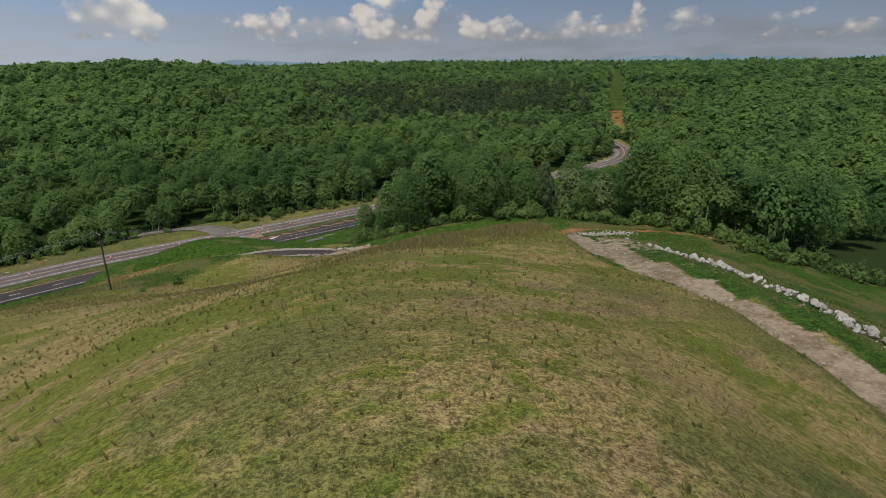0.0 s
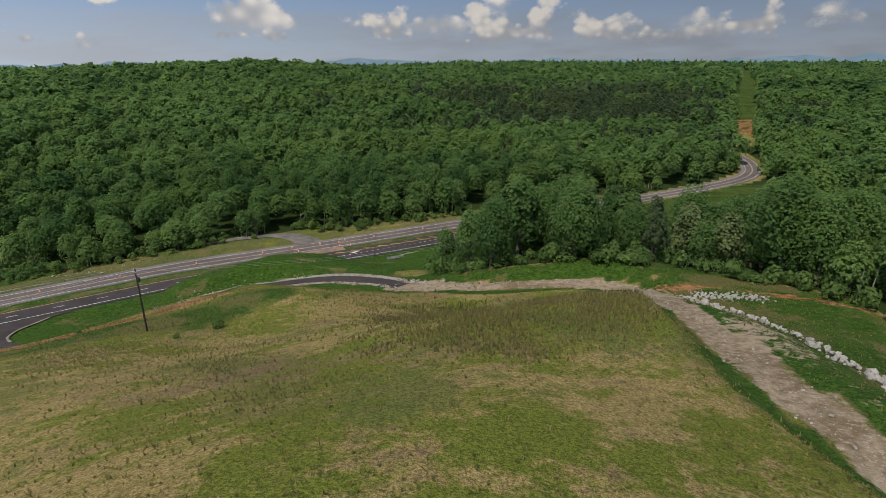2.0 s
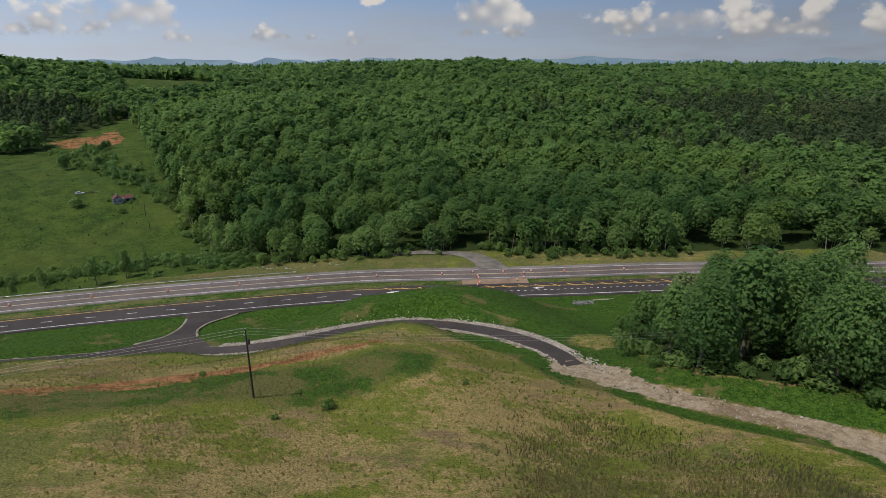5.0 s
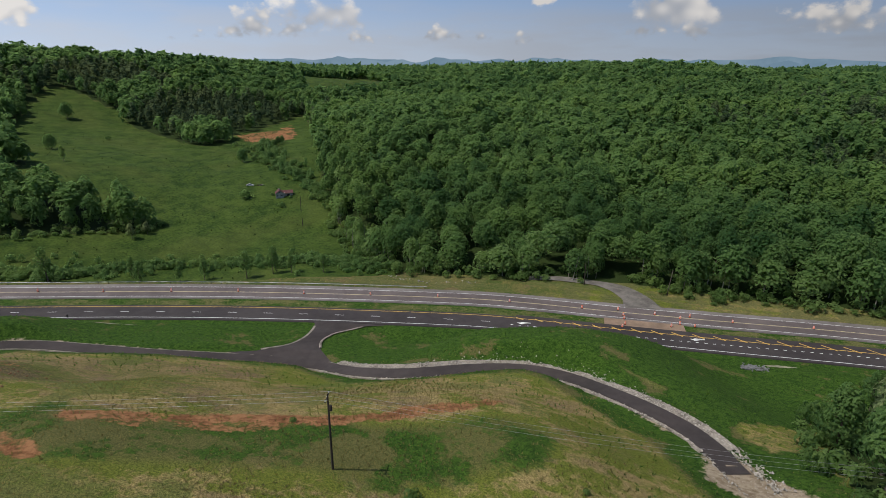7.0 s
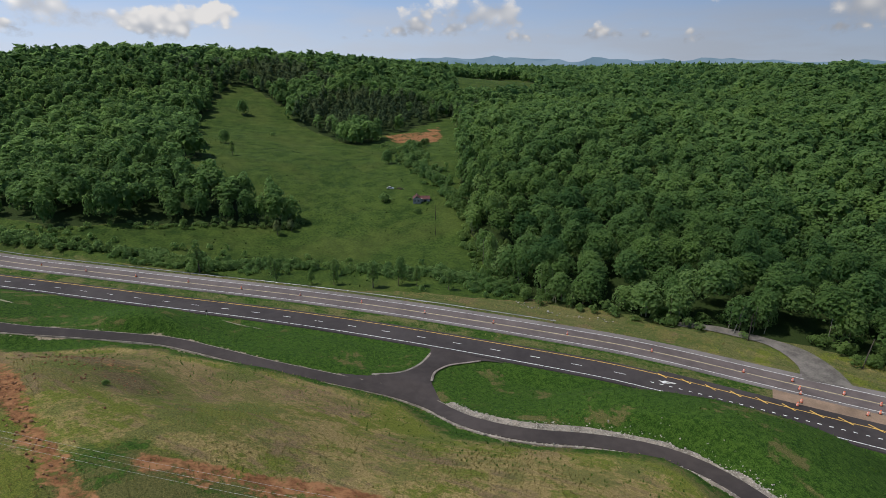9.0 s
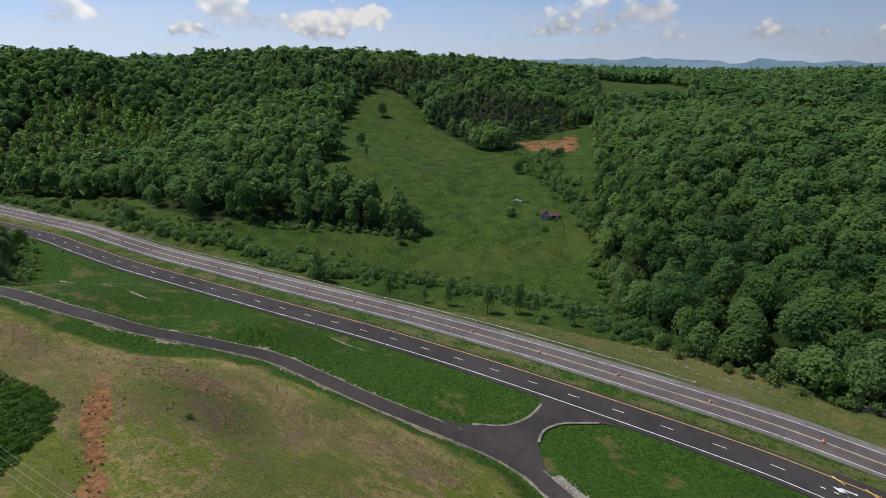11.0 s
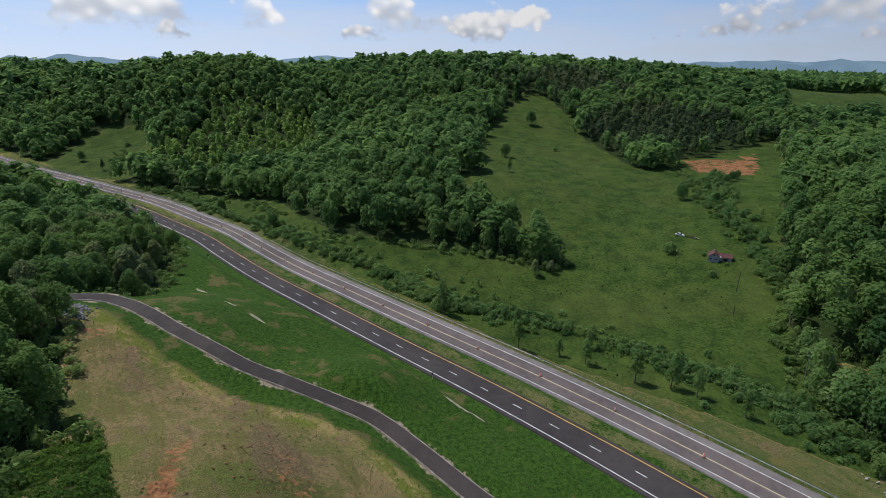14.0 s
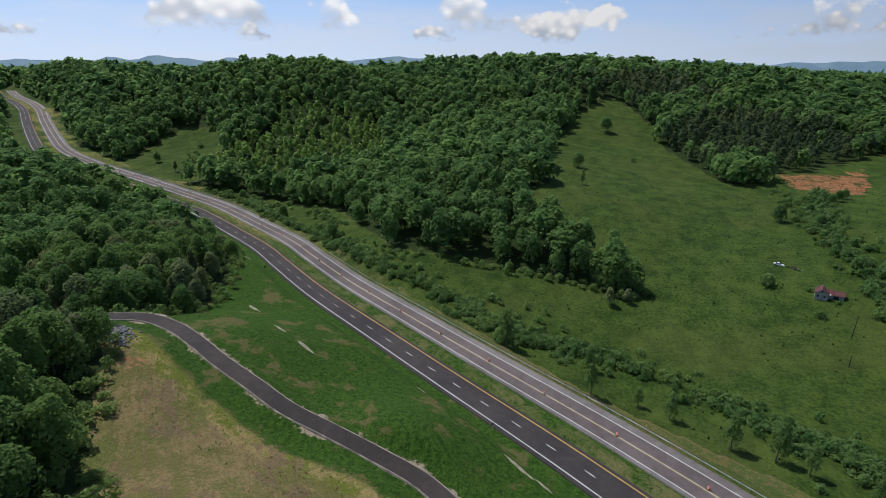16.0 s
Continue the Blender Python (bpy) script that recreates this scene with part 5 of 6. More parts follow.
def pole(name, x, y, height, lean=(0, 0), arms=0, label="", mat=None, group=""):
    thing = new(name)
    part("shaft", joined("shaft", [tube([(0, 0, -1.2), (lean[0] * 0.5, lean[1] * 0.5, height * 0.5), (lean[0], lean[1], height)], [0.17, 0.14, 0.1], 9)], mat or M_POLE), thing)
    for k in range(arms):
        z = height - 0.45 - 1.1 * k
        part("crossarm", joined("crossarm", [box(-0.1, -1.05, z - 0.06, 0.02, 1.05, z + 0.06)], M_POLE, False), thing)
        for w in (-0.95, 0, 0.95):
            part("insulator", joined("insulator", [[[(p[0] - 0.04, p[1] + w, p[2] + z + 0.06) for p in q[0]], q[1]] for q in [lathe([(0.05, 0), (0.07, 0.05), (0.04, 0.09), (0.07, 0.13), (0.0, 0.2)], 8)]], M_BAND), thing)
    thing.matrix_basis = pose(x, y, drop(x, y), 0, 0, 48)
    return tagged(thing, label, "pole", group)


LINE_POLE = pole("utility_pole", -62.0, 94.0, 11.2, (0.05, 0.0), 1, "dark creosoted wooden utility pole on the grassy hill", group="utility poles of the hill line")
end_a = pole("utility_pole", 12.0, 178.0, 11.0, (0, 0), 1, "dark wooden utility pole standing among the copse trees", group="utility poles of the hill line")
end_b = pole("utility_pole", -164.0, -20.0, 11.0, (0, 0), 1, "dark wooden utility pole at the edge of the woods", group="utility poles of the hill line")
transformer = part("transformer", joined("transformer", [[[(p[0] + 0.3, p[1], p[2] + 8.9) for p in q[0]], q[1]] for q in [lathe([(0, 0), (0.2, 0), (0.22, 0.1), (0.22, 0.7), (0.12, 0.8), (0, 0.82)])]], M_POLE), LINE_POLE)


def wires(a, b, label):
    """Three slack wires between two poles."""
    thing = new("power_line")
    ca, sa = math.cos(radians(48)), math.sin(radians(48))
    for w in (-0.95, 0.0, 0.95):
        pa, pb = (np.array([p.matrix_basis.translation[0] - sa * w, p.matrix_basis.translation[1] + ca * w, p.matrix_basis.translation[2] + h + 0.05]) for p, h in ((a, 10.95), (b, 10.75)))
        t = np.linspace(0, 1, 30)[:, None]
        path = pa + (pb - pa) * t - np.array([0, 0, 2.2]) * 4 * t * (1 - t)
        part("wire", joined("wire", [tube(path, [0.013] * 30, 4)], M_WIRE), thing)
    return tagged(thing, label, "wire", "wires of the hill line")


wires(LINE_POLE, end_a, "thin slack power wires above the side road")
wires(LINE_POLE, end_b, "thin slack power wires above the grassy hill")
pole("utility_pole", -121.3, 232.5, 9.5, (0, 0), 0, "dark wooden pole beside the gravel drive", group="poles beyond the road")
pole("utility_pole", -97.2, 249.6, 9.6, (1.2, 0.5), 0, "leaning pale wooden pole at the edge of the woods", M_BARK, "poles beyond the road")
pole("utility_pole", -289.8, 200.3, 9.0, (0.3, 0.3), 0, "weathered wooden pole standing in the pasture near the house", group="poles beyond the road")
pole("utility_pole", -273.9, 193.2, 4.5, (0, 0), 0, "short wooden pole standing in the rough pasture", group="poles beyond the road")


def roadside_sign(x, y, turn):
    thing = new("road_sign")
    part("post", joined("post", [box(-0.04, -0.04, -0.3, 0.04, 0.04, 2.3)], M_STEEL, False), thing)
    part("panel", joined("panel", [box(0.045, -0.38, 1.45, 0.065, 0.38, 2.3)], M_POLE, False), thing, "dark back of a sign panel")
    thing.matrix_basis = pose(x, y, drop(x, y), 0, 0, turn)
    tagged(thing, "small road sign on a steel post seen from behind", "road sign", "signs beside the new road")


roadside_sign(-212.2, 79.0, 49)
roadside_sign(-306.4, -37.0, 49)


# ---- stones ----
def stone_mesh(name, seed, mat):
    r = np.random.default_rng(seed)
    bm = bmesh.new()
    bmesh.ops.create_icosphere(bm, subdivisions=1, radius=0.5)
    for v in bm.verts:
        v.co *= r.uniform(0.72, 1.18)
        v.co.z *= 0.75
    me = bpy.data.meshes.new(name)
    bm.to_mesh(me)
    bm.free()
    me.materials.append(mat)
    return me


PALE_STONES = [stone_mesh("stone", k, M_ROCK) for k in range(6)]
DARK_STONES = [stone_mesh("stone", 20 + k, M_DARKROCK) for k in range(6)]


def stone_bank(name, line, half, count, sizes, meshes, label, category, heap=0.5):
    """Tipped stones along a line, each a part."""
    r = random.Random(len(line) * 31 + count)
    thing = new(name)
    q = smooth_line([(*p, 0) for p in line], 0.5)
    for _ in range(count):
        x, y, _z = q[r.randrange(len(q))]
        k = r.gauss(0, 0.5)
        x, y = x + half * k, y + half * r.gauss(0, 0.5)
        size = r.uniform(*sizes)
        z = drop(x, y) + size * 0.2 + heap * max(0, 1 - abs(k) * 1.2) * r.random()
        part(meshes[0].name.split(".")[0], r.choice(meshes), thing, place=pose(x, y, z, r.uniform(-40, 40), r.uniform(-40, 40), r.uniform(0, 360)) @ Matrix.Diagonal((size, size * r.uniform(0.7, 1.2), size * r.uniform(0.7, 1), 1)))
    return tagged(thing, label, category)


stone_bank("stone_bank", [(32, 126), (34.3, 118), (36.5, 109), (39.3, 101), (41, 86), (42.5, 70), (45, 55), (47.5, 38), (50, 18)], 2.3, 300, (0.35, 1.3), PALE_STONES, "long row of tipped pale limestone boulders beside the track", "stones", 0.5)
stone_bank("stone_scatter", [(32, 126), (34.3, 118), (36.5, 109), (39.3, 101), (41, 86), (42.5, 70), (45, 55), (47.5, 38), (50, 18)], 2.9, 290, (0.2, 0.65), PALE_STONES, "small pale stones strewn about the row of boulders", "stones", 0.1)
stone_bank("stone_heap", [(31.5, 128.5), (36, 130), (41, 130), (45, 128.5)], 2.6, 240, (0.25, 0.7), PALE_STONES, "spread of small grey stones on the bend of the track", "stones", 0.1)
stone_bank("riprap", [(-57, 218.5), (-55, 220.5), (-53.5, 221.5)], 1.8, 180, (0.35, 0.9), DARK_STONES, "dark grey riprap stones round a drain outlet", "stones", 0.3)
stone_bank("riprap", [(-206, -28), (-200, -20), (-193, -13)], 3.4, 290, (0.5, 1.1), DARK_STONES, "dark grey riprap stones in the ditch beside the side road", "stones", 0.3)
stone_bank("rubble", [(-183, 186), (-172, 190), (-163, 194.5), (-150, 205)], 1.6, 45, (0.3, 0.8), PALE_STONES, "low bank of pale rubble at the edge of the woods", "stones", 0.3)
stone_bank("stones", [(-36, 150), (-20, 144), (0, 141), (13, 140), (21, 134), (24.3, 118), (26, 95), (29, 70), (36, 42)], 3.6, 220, (0.15, 0.5), PALE_STONES, "loose pale stones strewn over the gravel track", "stones", 0.0)


CLAY_CLODS = [stone_mesh("clod", 40 + k, M_CLOD) for k in range(4)]
stone_bank("clay_clods", [(-133, 45), (-122, 49), (-110, 53), (-100, 57), (-89, 61.5)], 2.6, 170, (0.15, 0.5), CLAY_CLODS, "broken red clay clods lying in an eroded gully", "clods", 0.2)
stone_bank("clay_clods", [(-170, 40), (-155, 50), (-138, 58), (-124, 64)], 10.0, 160, (0.2, 0.6), CLAY_CLODS, "scattered dry clay clods on a bare brown field", "clods", 0.0)


def loose_stones():
    """Small broken stones spilling over the shoulders of the side road."""
    r = np.random.default_rng(44)
    q = piece(L_SIDE, s_wide, length(L_SIDE)[-1])
    s_from = r.uniform(0, len(q) - 1.001, 2300)
    i = s_from.astype(int)
    d = np.gradient(q[:, :2], axis=0)
    d /= np.linalg.norm(d, axis=1)[:, None]
    upper = r.random(2300) < 0.8
    off = np.where(upper, 2.3 + np.abs(r.normal(0, 1.5, 2300)), -2.2 - np.abs(r.normal(0, 0.5, 2300)))
    p = q[i] + (q[i + 1] - q[i]) * (s_from - i)[:, None]
    x, y = p[:, 0] - d[i, 1] * off, p[:, 1] + d[i, 0] * off
    z = np.maximum(land(x, y), np.where(np.abs(off) < 4.3, p[:, 2] + 0.0, -99))
    unit = np.array([(1, 0, 0), (-1, 0, 0), (0, 1, 0), (0, -1, 0), (0, 0, 0.8), (0, 0, -0.8)])
    face = np.array([(0, 2, 4), (2, 1, 4), (1, 3, 4), (3, 0, 4), (2, 0, 5), (1, 2, 5), (3, 1, 5), (0, 3, 5)])
    size = r.uniform(0.07, 0.24, 2300) * np.where(r.random(2300) < 0.1, 1.7, 1.0)
    v = unit[None] * (size[:, None] * r.uniform(0.6, 1.3, (2300, 6)))[:, :, None] + r.normal(0, 0.04, (2300, 6, 3)) + np.stack([x, y, z + size * 0.25], 1)[:, None]
    f = face[None] + (np.arange(2300) * 6)[:, None, None]
    tagged(new("loose_stones", mesh_from("loose_stones", v.reshape(-1, 3), f.reshape(-1, 3), M_RUBBLE)), "loose broken pale stones spilling along the side road", "stones", kind="stuff")


loose_stones()


def ragged_patch(name, x, y, turn, long, wide, label, seed):
    """A torn sheet of straw matting lying on the grass."""
    r = random.Random(seed)
    bm = bmesh.new()
    rim = []
    for k in range(22):
        a = 2 * math.pi * k / 22
        rr = r.uniform(0.55, 1.1)
        dx, dy = math.cos(a) * long / 2 * rr, math.sin(a) * wide / 2 * rr
        c, s2 = math.cos(radians(turn)), math.sin(radians(turn))
        px, py = x + dx * c - dy * s2, y + dx * s2 + dy * c
        rim.append((px, py))
    centre = bm.verts.new((x, y, drop(x, y) + 0.16))
    vs = [bm.verts.new((px, py, drop(px, py) + 0.1)) for px, py in rim]
    for i in range(len(vs)):
        bm.faces.new((centre, vs[i], vs[(i + 1) % len(vs)]))
    me = bpy.data.meshes.new(name)
    bm.to_mesh(me)
    bm.free()
    me.materials.append(M_MAT)
    tagged(new(name, me), label, "matting", "strips of matting on the banks")


for k, (x, y, turn, long, wide) in enumerate(((-51, 227, 42, 9, 1.8), (-316.5, -51.5, 60, 5, 1.6), (-259, -16, 50, 12, 1.6), (-231, 9.5, 55, 9, 1.4), (-224, 21, 62, 11, 1.6), (-224.7, 56.4, 52, 5, 1.2),
                                             (-195.5, 87, 50, 10, 1.8), (-191.5, 93, 48, 7, 1.4), (-131, 177, 45, 5, 1.0), (-105, 204, 38, 12, 1.6))):
    ragged_patch("straw_mat", x, y, turn, long, wide, "pale torn strip of straw matting lying on grass", k)


# ---- the old house in the pasture ----
def gable_block(w, d, eaves, ridge, over=0.35):
    """Walls and roof of a gabled block: ridge along x."""
    walls = ([(-w / 2, -d / 2, -0.6), (w / 2, -d / 2, -0.6), (w / 2, d / 2, -0.6), (-w / 2, d / 2, -0.6), (-w / 2, -d / 2, eaves), (w / 2, -d / 2, eaves), (w / 2, d / 2, eaves), (-w / 2, d / 2, eaves),
              (-w / 2, 0, ridge), (w / 2, 0, ridge)], [(0, 1, 5, 4), (2, 3, 7, 6), (1, 2, 6, 5), (3, 0, 4, 7), (5, 6, 9, 9), (7, 4, 8, 8)])
    drop_eaves = (ridge - eaves) / (d / 2) * over
    slabs = []
    for sgn in (-1, 1):
        a = [(-w / 2 - over, sgn * (d / 2 + over), eaves - drop_eaves), (w / 2 + over, sgn * (d / 2 + over), eaves - drop_eaves), (w / 2 + over, 0, ridge), (-w / 2 - over, 0, ridge)]
        up = [(p[0], p[1], p[2] + 0.12) for p in a]
        slabs.append((a + up, [(0, 1, 2, 3), (4, 7, 6, 5), (0, 4, 5, 1), (1, 5, 6, 2), (2, 6, 7, 3), (3, 7, 4, 0)]))
    return walls, slabs


def old_house():
    thing = new("house")
    for w, d, eaves, ridge, place, tag in ((7.0, 5.6, 3.2, 5.4, pose(0, 0, 0, 0, 0, 0), "main"), (7.5, 5.0, 2.6, 4.3, pose(-1.5, 5.8, 0, 0, 0, 90), "wing")):
        walls, slabs = gable_block(w, d, eaves, ridge)
        me = bpy.data.meshes.new("wall")
        me.from_pydata(walls[0], [], [tuple(dict.fromkeys(f)) for f in walls[1]])
        me.materials.append(M_BOARD)
        wall = part("wall", me, thing, "grey weathered board walls", place)
        for slab in slabs:
            part("roof", joined("roof", [slab], M_RUST, False), thing, "rusty red tin roof", place)
        if tag == "main":
            for x, y, z in ((3.53, 0.0, 3.6), (3.53, -1.4, 1.1), (3.53, 1.3, 1.1)):
                part("window", joined("window", [box(x - 0.05, y - 0.4, z, x + 0.03, y + 0.4, z + 0.9)], M_DARK, False), wall, "dark empty window")
        else:
            part("doorway", joined("doorway", [box(-0.6, -2.56, 0, 1.6, -2.5, 2.0)], M_DARK, False), wall, "dark open porch doorway")
    part("chimney", joined("chimney", [box(-1.0, -0.3, 4.5, -0.4, 0.3, 6.4)], M_ROCK, False), thing)
    patch = part("roof_patch", joined("roof_patch", [box(0.6, 3.3, 3.35, 1.9, 3.9, 3.42)], M_BOARD, False), thing, "bare boards where tin is missing")
    patch.matrix_basis = pose(0, 0, 0.35, 0, 22, 0)
    thing.matrix_basis = pose(-320, 201.8, drop(-318, 203), 0, 0, -22) @ Matrix.Scale(0.8, 4)
    tagged(thing, "abandoned grey farmhouse with a rusty red roof in pasture", "house")


old_house()


def car(name, paint, label, place):
    """A saloon: lower body, cabin, glass and four wheels."""
    thing = new(name)
    bm = bmesh.new()
    profile = [(-2.2, 0.35), (-2.25, 0.75), (-2.0, 0.92), (-1.3, 0.98), (1.0, 0.95), (1.9, 0.85), (2.2, 0.65), (2.2, 0.35)]
    rings = []
    for y in (-0.88, 0.88):
        rings.append([bm.verts.new((x, y, z)) for x, z in profile])
    bm.faces.new(rings[0])
    bm.faces.new(rings[1][::-1])
    for i in range(len(profile)):
        j = (i + 1) % len(profile)
        bm.faces.new((rings[0][i], rings[1][i], rings[1][j], rings[0][j]))
    bmesh.ops.bevel(bm, geom=bm.edges[:], offset=0.06, segments=2, affect="EDGES")
    me = bpy.data.meshes.new("body")
    bm.to_mesh(me)
    bm.free()
    me.materials.append(paint)
    part("body", me, thing)
    cabin = ([(-1.5, -0.8, 0.95), (0.9, -0.8, 0.93), (0.9, 0.8, 0.93), (-1.5, 0.8, 0.95), (-1.0, -0.66, 1.42), (0.2, -0.66, 1.42), (0.2, 0.66, 1.42), (-1.0, 0.66, 1.42)],
             [(0, 1, 5, 4), (1, 2, 6, 5), (2, 3, 7, 6), (3, 0, 4, 7)])
    part("glass", joined("glass", [cabin], M_GLASS, False), thing, "dark tinted windows")
    part("roof", joined("roof", [box(-1.0, -0.66, 1.4, 0.2, 0.66, 1.46)], paint, False), thing)
    wheel = joined("wheel", [[[(p[0], p[2], p[1]) for p in lathe([(0, -0.1), (0.24, -0.1), (0.33, -0.08), (0.33, 0.08), (0.24, 0.1), (0, 0.1)], 14)[0]], lathe([(0, 0)] * 6, 14)[1]]], M_RUBBER)
    for x in (-1.35, 1.4):
        for y in (-0.8, 0.8):
            part("wheel", wheel, thing, place=pose(x, y, 0.33))
    thing.matrix_basis = place
    return tagged(thing, label, "car")


s_car = station(L_MEDIAN, -449, -252)
x, y, z, turn = spot(L_MEDIAN, s_car, -0.2)
car("car", M_CAR, "dark saloon car driving on the new carriageway", pose(x, y, z + 0.01, 0, 0, turn))
car("car", M_WHITECAR, "derelict white car abandoned in the pasture grass", pose(-349, 195.5, drop(-349, 195.5) - 0.1, 0, 3, 60))


def scrap_heap():
    thing = new("scrap_heap")
    r = random.Random(9)
    for k in range(16):
        long = r.uniform(1.2, 3.4)
        me = joined("board", [box(-long / 2, -0.15, -0.05, long / 2, 0.15, 0.05)], r.choice((M_BOARD, M_POLE, M_RUST)), False)
        px, py = r.gauss(0, 1.6), r.gauss(0, 0.9)
        part("board", me, thing, place=pose(px, py, 0.12 + r.uniform(0, 0.5), r.uniform(-20, 20), r.uniform(-25, 25), r.uniform(0, 180)))
    thing.matrix_basis = pose(-345, 200.5, drop(-345, 200.5), 0, 0, 30)
    tagged(thing, "heap of old boards and scrap beside a derelict car", "scrap heap")


scrap_heap()


# ---- rough growth on the hill ----
def tufts(name, x, y, height, spread, blades, mat, label, seed):
    r = np.random.default_rng(seed)
    z = land(x, y)
    n = len(x)
    X, Y, Z = (np.repeat(q, blades) for q in (x, y, z))
    hh = np.repeat(height * r.uniform(0.55, 1.25, n), blades) * r.uniform(0.7, 1.1, n * blades)
    a = r.uniform(0, 2 * np.pi, n * blades)
    off = spread * r.uniform(0.1, 1, n * blades)
    bx, by = X + np.cos(a) * off * 0.5, Y + np.sin(a) * off * 0.5
    tx, ty = X + np.cos(a) * off * 1.3, Y + np.sin(a) * off * 1.3
    w = spread * 0.24
    px, py = -np.sin(a) * w, np.cos(a) * w
    v = np.stack([np.stack([bx + px, by + py, Z - 0.05], 1), np.stack([bx - px, by - py, Z - 0.05], 1), np.stack([tx, ty, Z + hh], 1)], axis=1).reshape(-1, 3)
    facing = np.stack([np.cos(a) * 0.35, np.sin(a) * 0.35, np.ones(len(a))], 1)
    facing = np.repeat(facing / np.linalg.norm(facing, axis=1)[:, None], 3, axis=0)
    tint = np.repeat(np.repeat(np.clip(r.normal(0.5, 0.25, n), 0, 1), blades), 3)
    tagged(new(name, mesh_from(name, v, np.arange(len(v)).reshape(-1, 3), mat, False, tint, facing)), label, "grass", kind="stuff")


wr = np.random.default_rng(21)
x, y = scatter((-74, 52), (24, 132), 0.5, wr)
drift = wr.normal(0, 1.3, (2, len(x)))
clump = np.sin(x / 4.1 + 2 + np.sin(y / 3.7)) * np.sin(y / 5.3 + np.sin(x / 6.1)) + 0.5 * np.sin(x / 1.7 + y / 2.3) * np.sin(y / 1.9 - x / 3.1) + wr.normal(0, 0.45, len(x))
ok = inside(WEEDS, x + drift[0], y + drift[1]) & (clump > -0.62)
ok &= (nearest(L_TRACK, x, y)[0] > 5) & (wr.random(len(x)) < 0.8)
tufts("weeds", x[ok], y[ok], 0.52 + 0.22 * np.clip(clump[ok], -0.5, 1), 0.24, 5, M_STALK, "dense dark weed stalks in patches on the slope", 2)
ok = np.zeros(len(x), bool)
for shape in WEED_PLOTS:
    ok |= inside(shape, x + 1.6 * drift[0], y + 1.6 * drift[1]) & (clump > -0.1)
tufts("low_weeds", x[ok], y[ok], 0.26, 0.26, 4, M_STALK, "low dark green weeds in small plots on the hill", 12)
x, y = scatter((-150, 0), (70, 160), 0.85, wr)
patchy = np.sin(x / 9 + 1) * np.sin(y / 11) + wr.normal(0, 0.6, len(x))
ok = inside(NEAR_OPEN, x, y) & (patchy > -0.1) & (nearest(L_TRACK, x, y)[0] > 6) & (nearest(L_SIDE, x, y)[0] > 6) & (np.hypot(x, y - 20) < 170) & (~inside(CLOD_FIELD, x, y) | (wr.random(len(x)) < 0.25))
tufts("dry_grass", x[ok], y[ok], 0.22, 0.26, 3, M_GRASS, "tufts of dry straw and green grass on the hill", 3)
x, y = scatter((-100, 6), (34, 132), 1.25, wr)
lump = np.sin(x / 5.3 + 1.1 * np.sin(y / 4.1)) * np.sin(y / 6.1 + x / 17) + wr.normal(0, 0.5, len(x))
ok = inside(NEAR_OPEN, x, y) & (lump > -0.15) & (wr.random(len(x)) < 0.15 + 0.85 * ease(y, 60, 95)) & (nearest(L_TRACK, x, y)[0] > 4) & (nearest(L_SIDE, x, y)[0] > 6)
tufts("tall_grass", x[ok], y[ok], 0.30 + 0.12 * np.clip(lump[ok], -0.5, 1), 0.30, 5, M_TALLGRASS, "clumps of taller olive and straw grass on the hill", 14)
x, y = wr.uniform(-110, 40, 9000), wr.uniform(20, 135, 9000)
plot = np.sin(x / 11 + 1.3 * np.sin(y / 9)) * np.sin(y / 8 + x / 21) + 0.4 * np.sin(x / 3.3) * np.sin(y / 2.7 + 1) + wr.normal(0, 0.3, len(x))
ok = inside(NEAR_OPEN, x, y) & (plot > 0.45) & (nearest(L_TRACK, x, y)[0] > 6) & (nearest(L_SIDE, x, y)[0] > 8)
tufts("green_weeds", x[ok], y[ok], 0.2, 0.26, 5, M_WEED, "leafy green weeds in plots among the dry grass", 6)
x, y = scatter((-320, -40), (20, 260), 2.0, wr)
ok = inside(NEAR_OPEN, x, y) & (np.minimum(nearest(L_SIDE, x, y)[0], nearest(L_NEW, x, y)[0]) < 26) & (nearest(L_SIDE, x, y)[0] > 4.6) & (nearest(L_NEW, x, y)[0] > 7.5) & (nearest(L_OLD, x, y)[0] > 16) & (wr.random(len(x)) < 0.55)
ok &= np.hypot(x + 147, y - 135) > 14
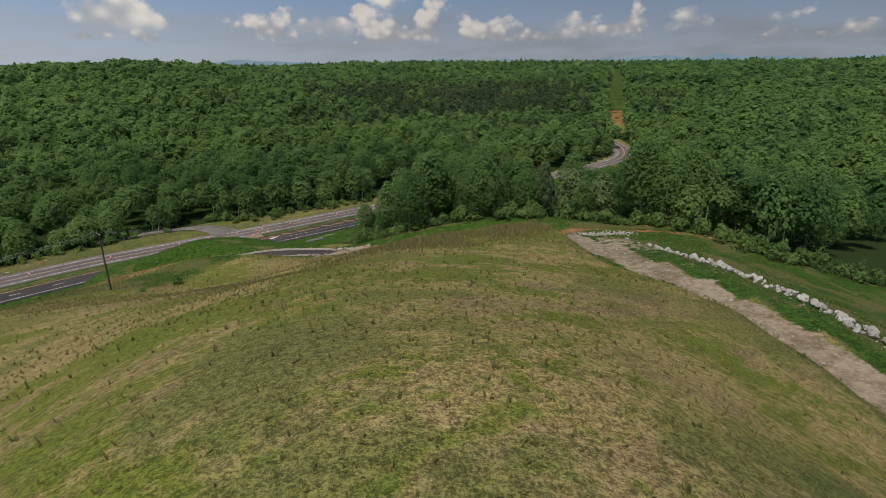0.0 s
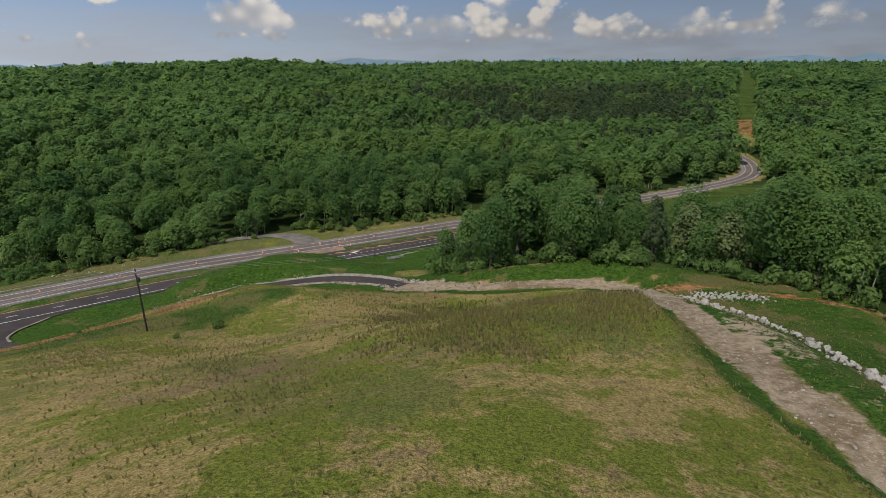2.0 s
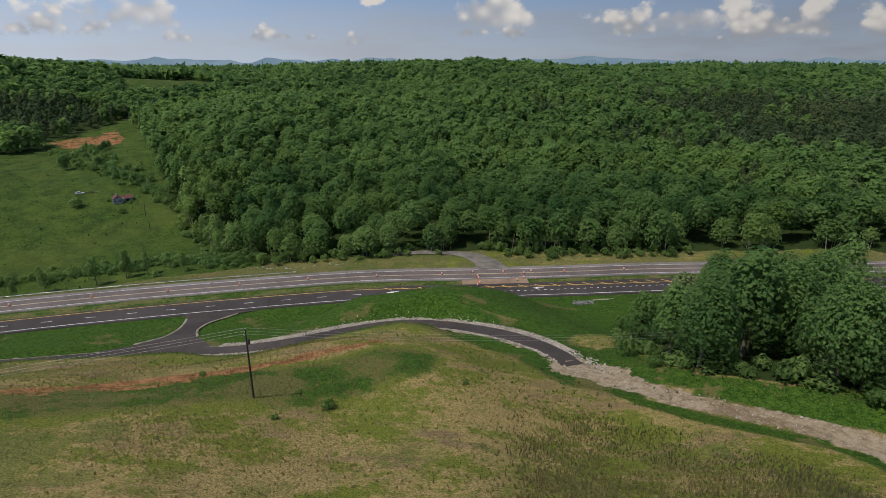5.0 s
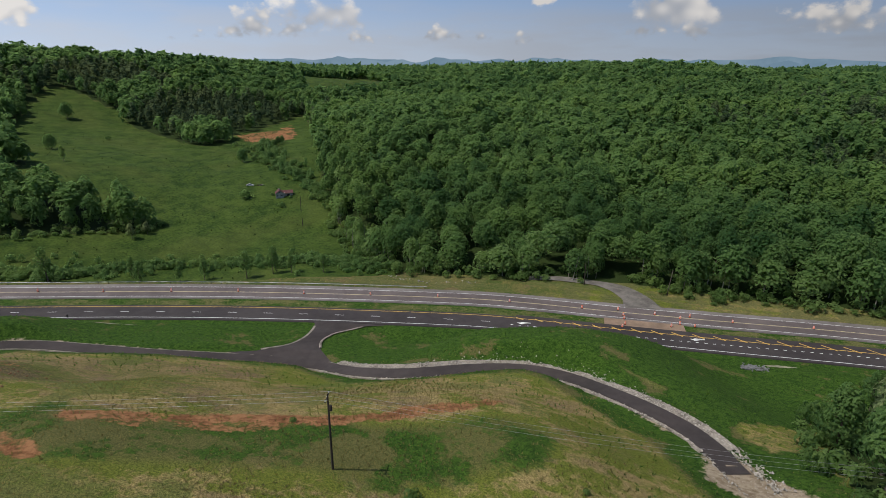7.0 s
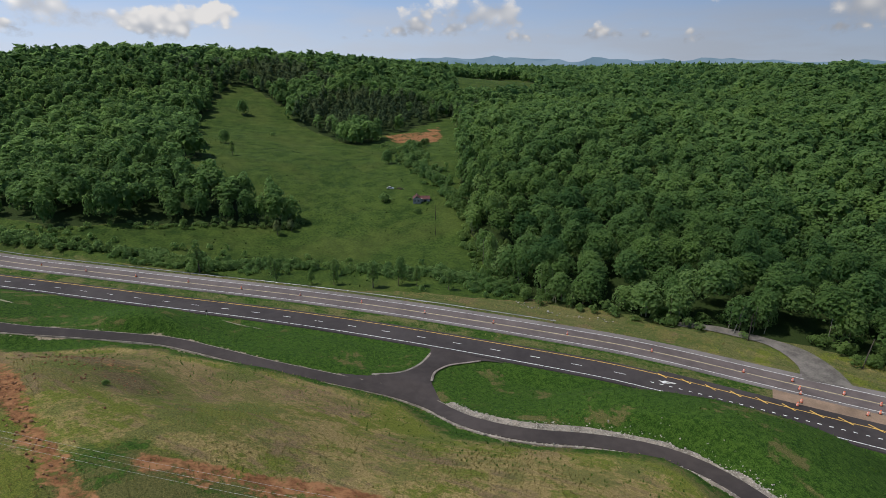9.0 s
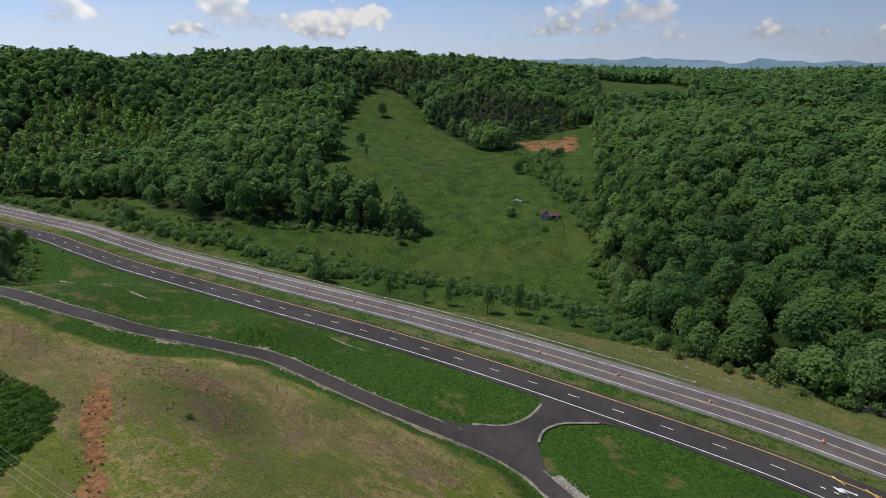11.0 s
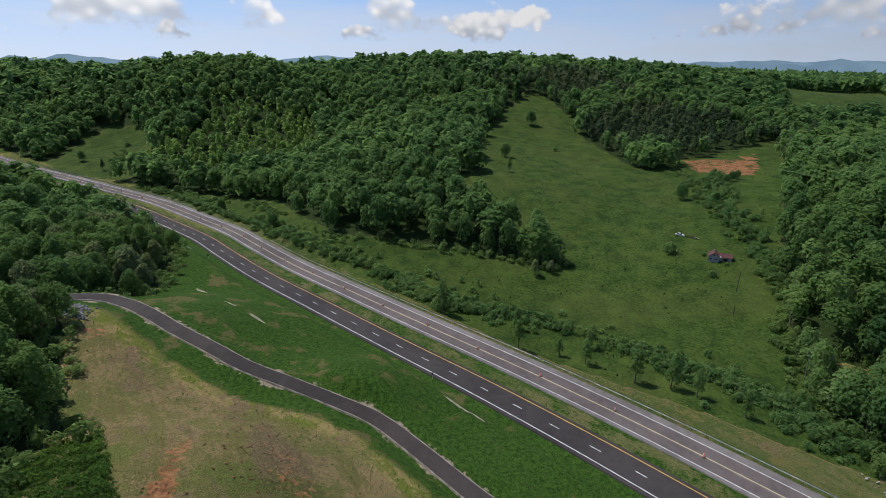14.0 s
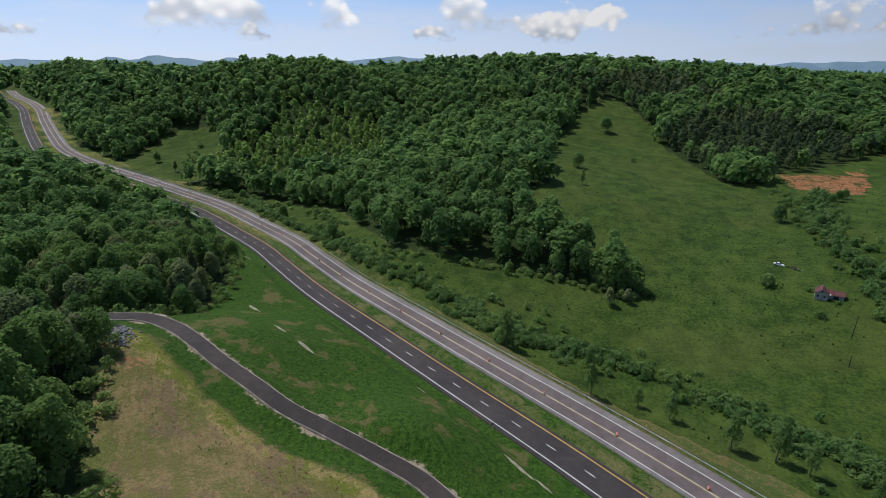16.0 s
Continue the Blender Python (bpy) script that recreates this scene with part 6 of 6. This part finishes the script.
tufts("verge_grass", x[ok], y[ok], 0.45, 0.45, 4, M_LUSH, "lush green grass tufts on the road banks", 4)
x, y = wr.uniform(-330, -20, 9000), wr.uniform(-40, 290, 9000)
ok = (nearest(L_OLD, x, y)[0] > 7.5) & (nearest(L_OLD, x, y)[0] < 22) & (nearest(L_NEW, x, y)[0] > nearest(L_OLD, x, y)[0]) & (np.hypot(x + 108, y - 235) > 12) & ~wooded(x, y)
tufts("roadside_grass", x[ok], y[ok], 0.4, 0.4, 4, M_GRASS, "rough tufted grass on the verge of the old road", 8)
x, y = scatter((-760, -60), (-200, 300), 5.5, wr)
ok = inside(MEADOW, x, y) & (wr.random(len(x)) < 0.25 + 0.25 * np.sin(x / 17) * np.sin(y / 13)) & (nearest(L_OLD, x, y)[0] > 14)
tufts("pasture_tussocks", x[ok], y[ok], 0.7, 0.75, 7, M_TUSSOCK, "scattered dark tussocks over the pasture", 5)


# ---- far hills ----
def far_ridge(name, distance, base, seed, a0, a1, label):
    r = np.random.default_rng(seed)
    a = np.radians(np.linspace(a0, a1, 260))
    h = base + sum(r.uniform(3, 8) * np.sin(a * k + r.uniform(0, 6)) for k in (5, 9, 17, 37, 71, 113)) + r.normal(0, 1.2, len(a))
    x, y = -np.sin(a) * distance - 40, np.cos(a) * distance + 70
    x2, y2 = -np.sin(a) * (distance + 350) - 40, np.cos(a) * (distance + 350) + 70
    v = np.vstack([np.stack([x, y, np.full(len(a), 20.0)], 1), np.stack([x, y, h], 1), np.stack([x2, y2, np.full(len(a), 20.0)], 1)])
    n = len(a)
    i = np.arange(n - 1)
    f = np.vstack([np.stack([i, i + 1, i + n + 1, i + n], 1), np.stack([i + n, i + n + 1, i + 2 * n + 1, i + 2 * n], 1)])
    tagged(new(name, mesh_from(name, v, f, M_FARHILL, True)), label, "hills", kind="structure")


far_ridge("backdrop", 3300, 58, 4, -55, 150, "distant wooded ridges on the horizon, haze blue painted in")
far_ridge("backdrop", 4200, 66, 8, -55, 150, "farthest hills on the horizon, pale haze blue painted in")
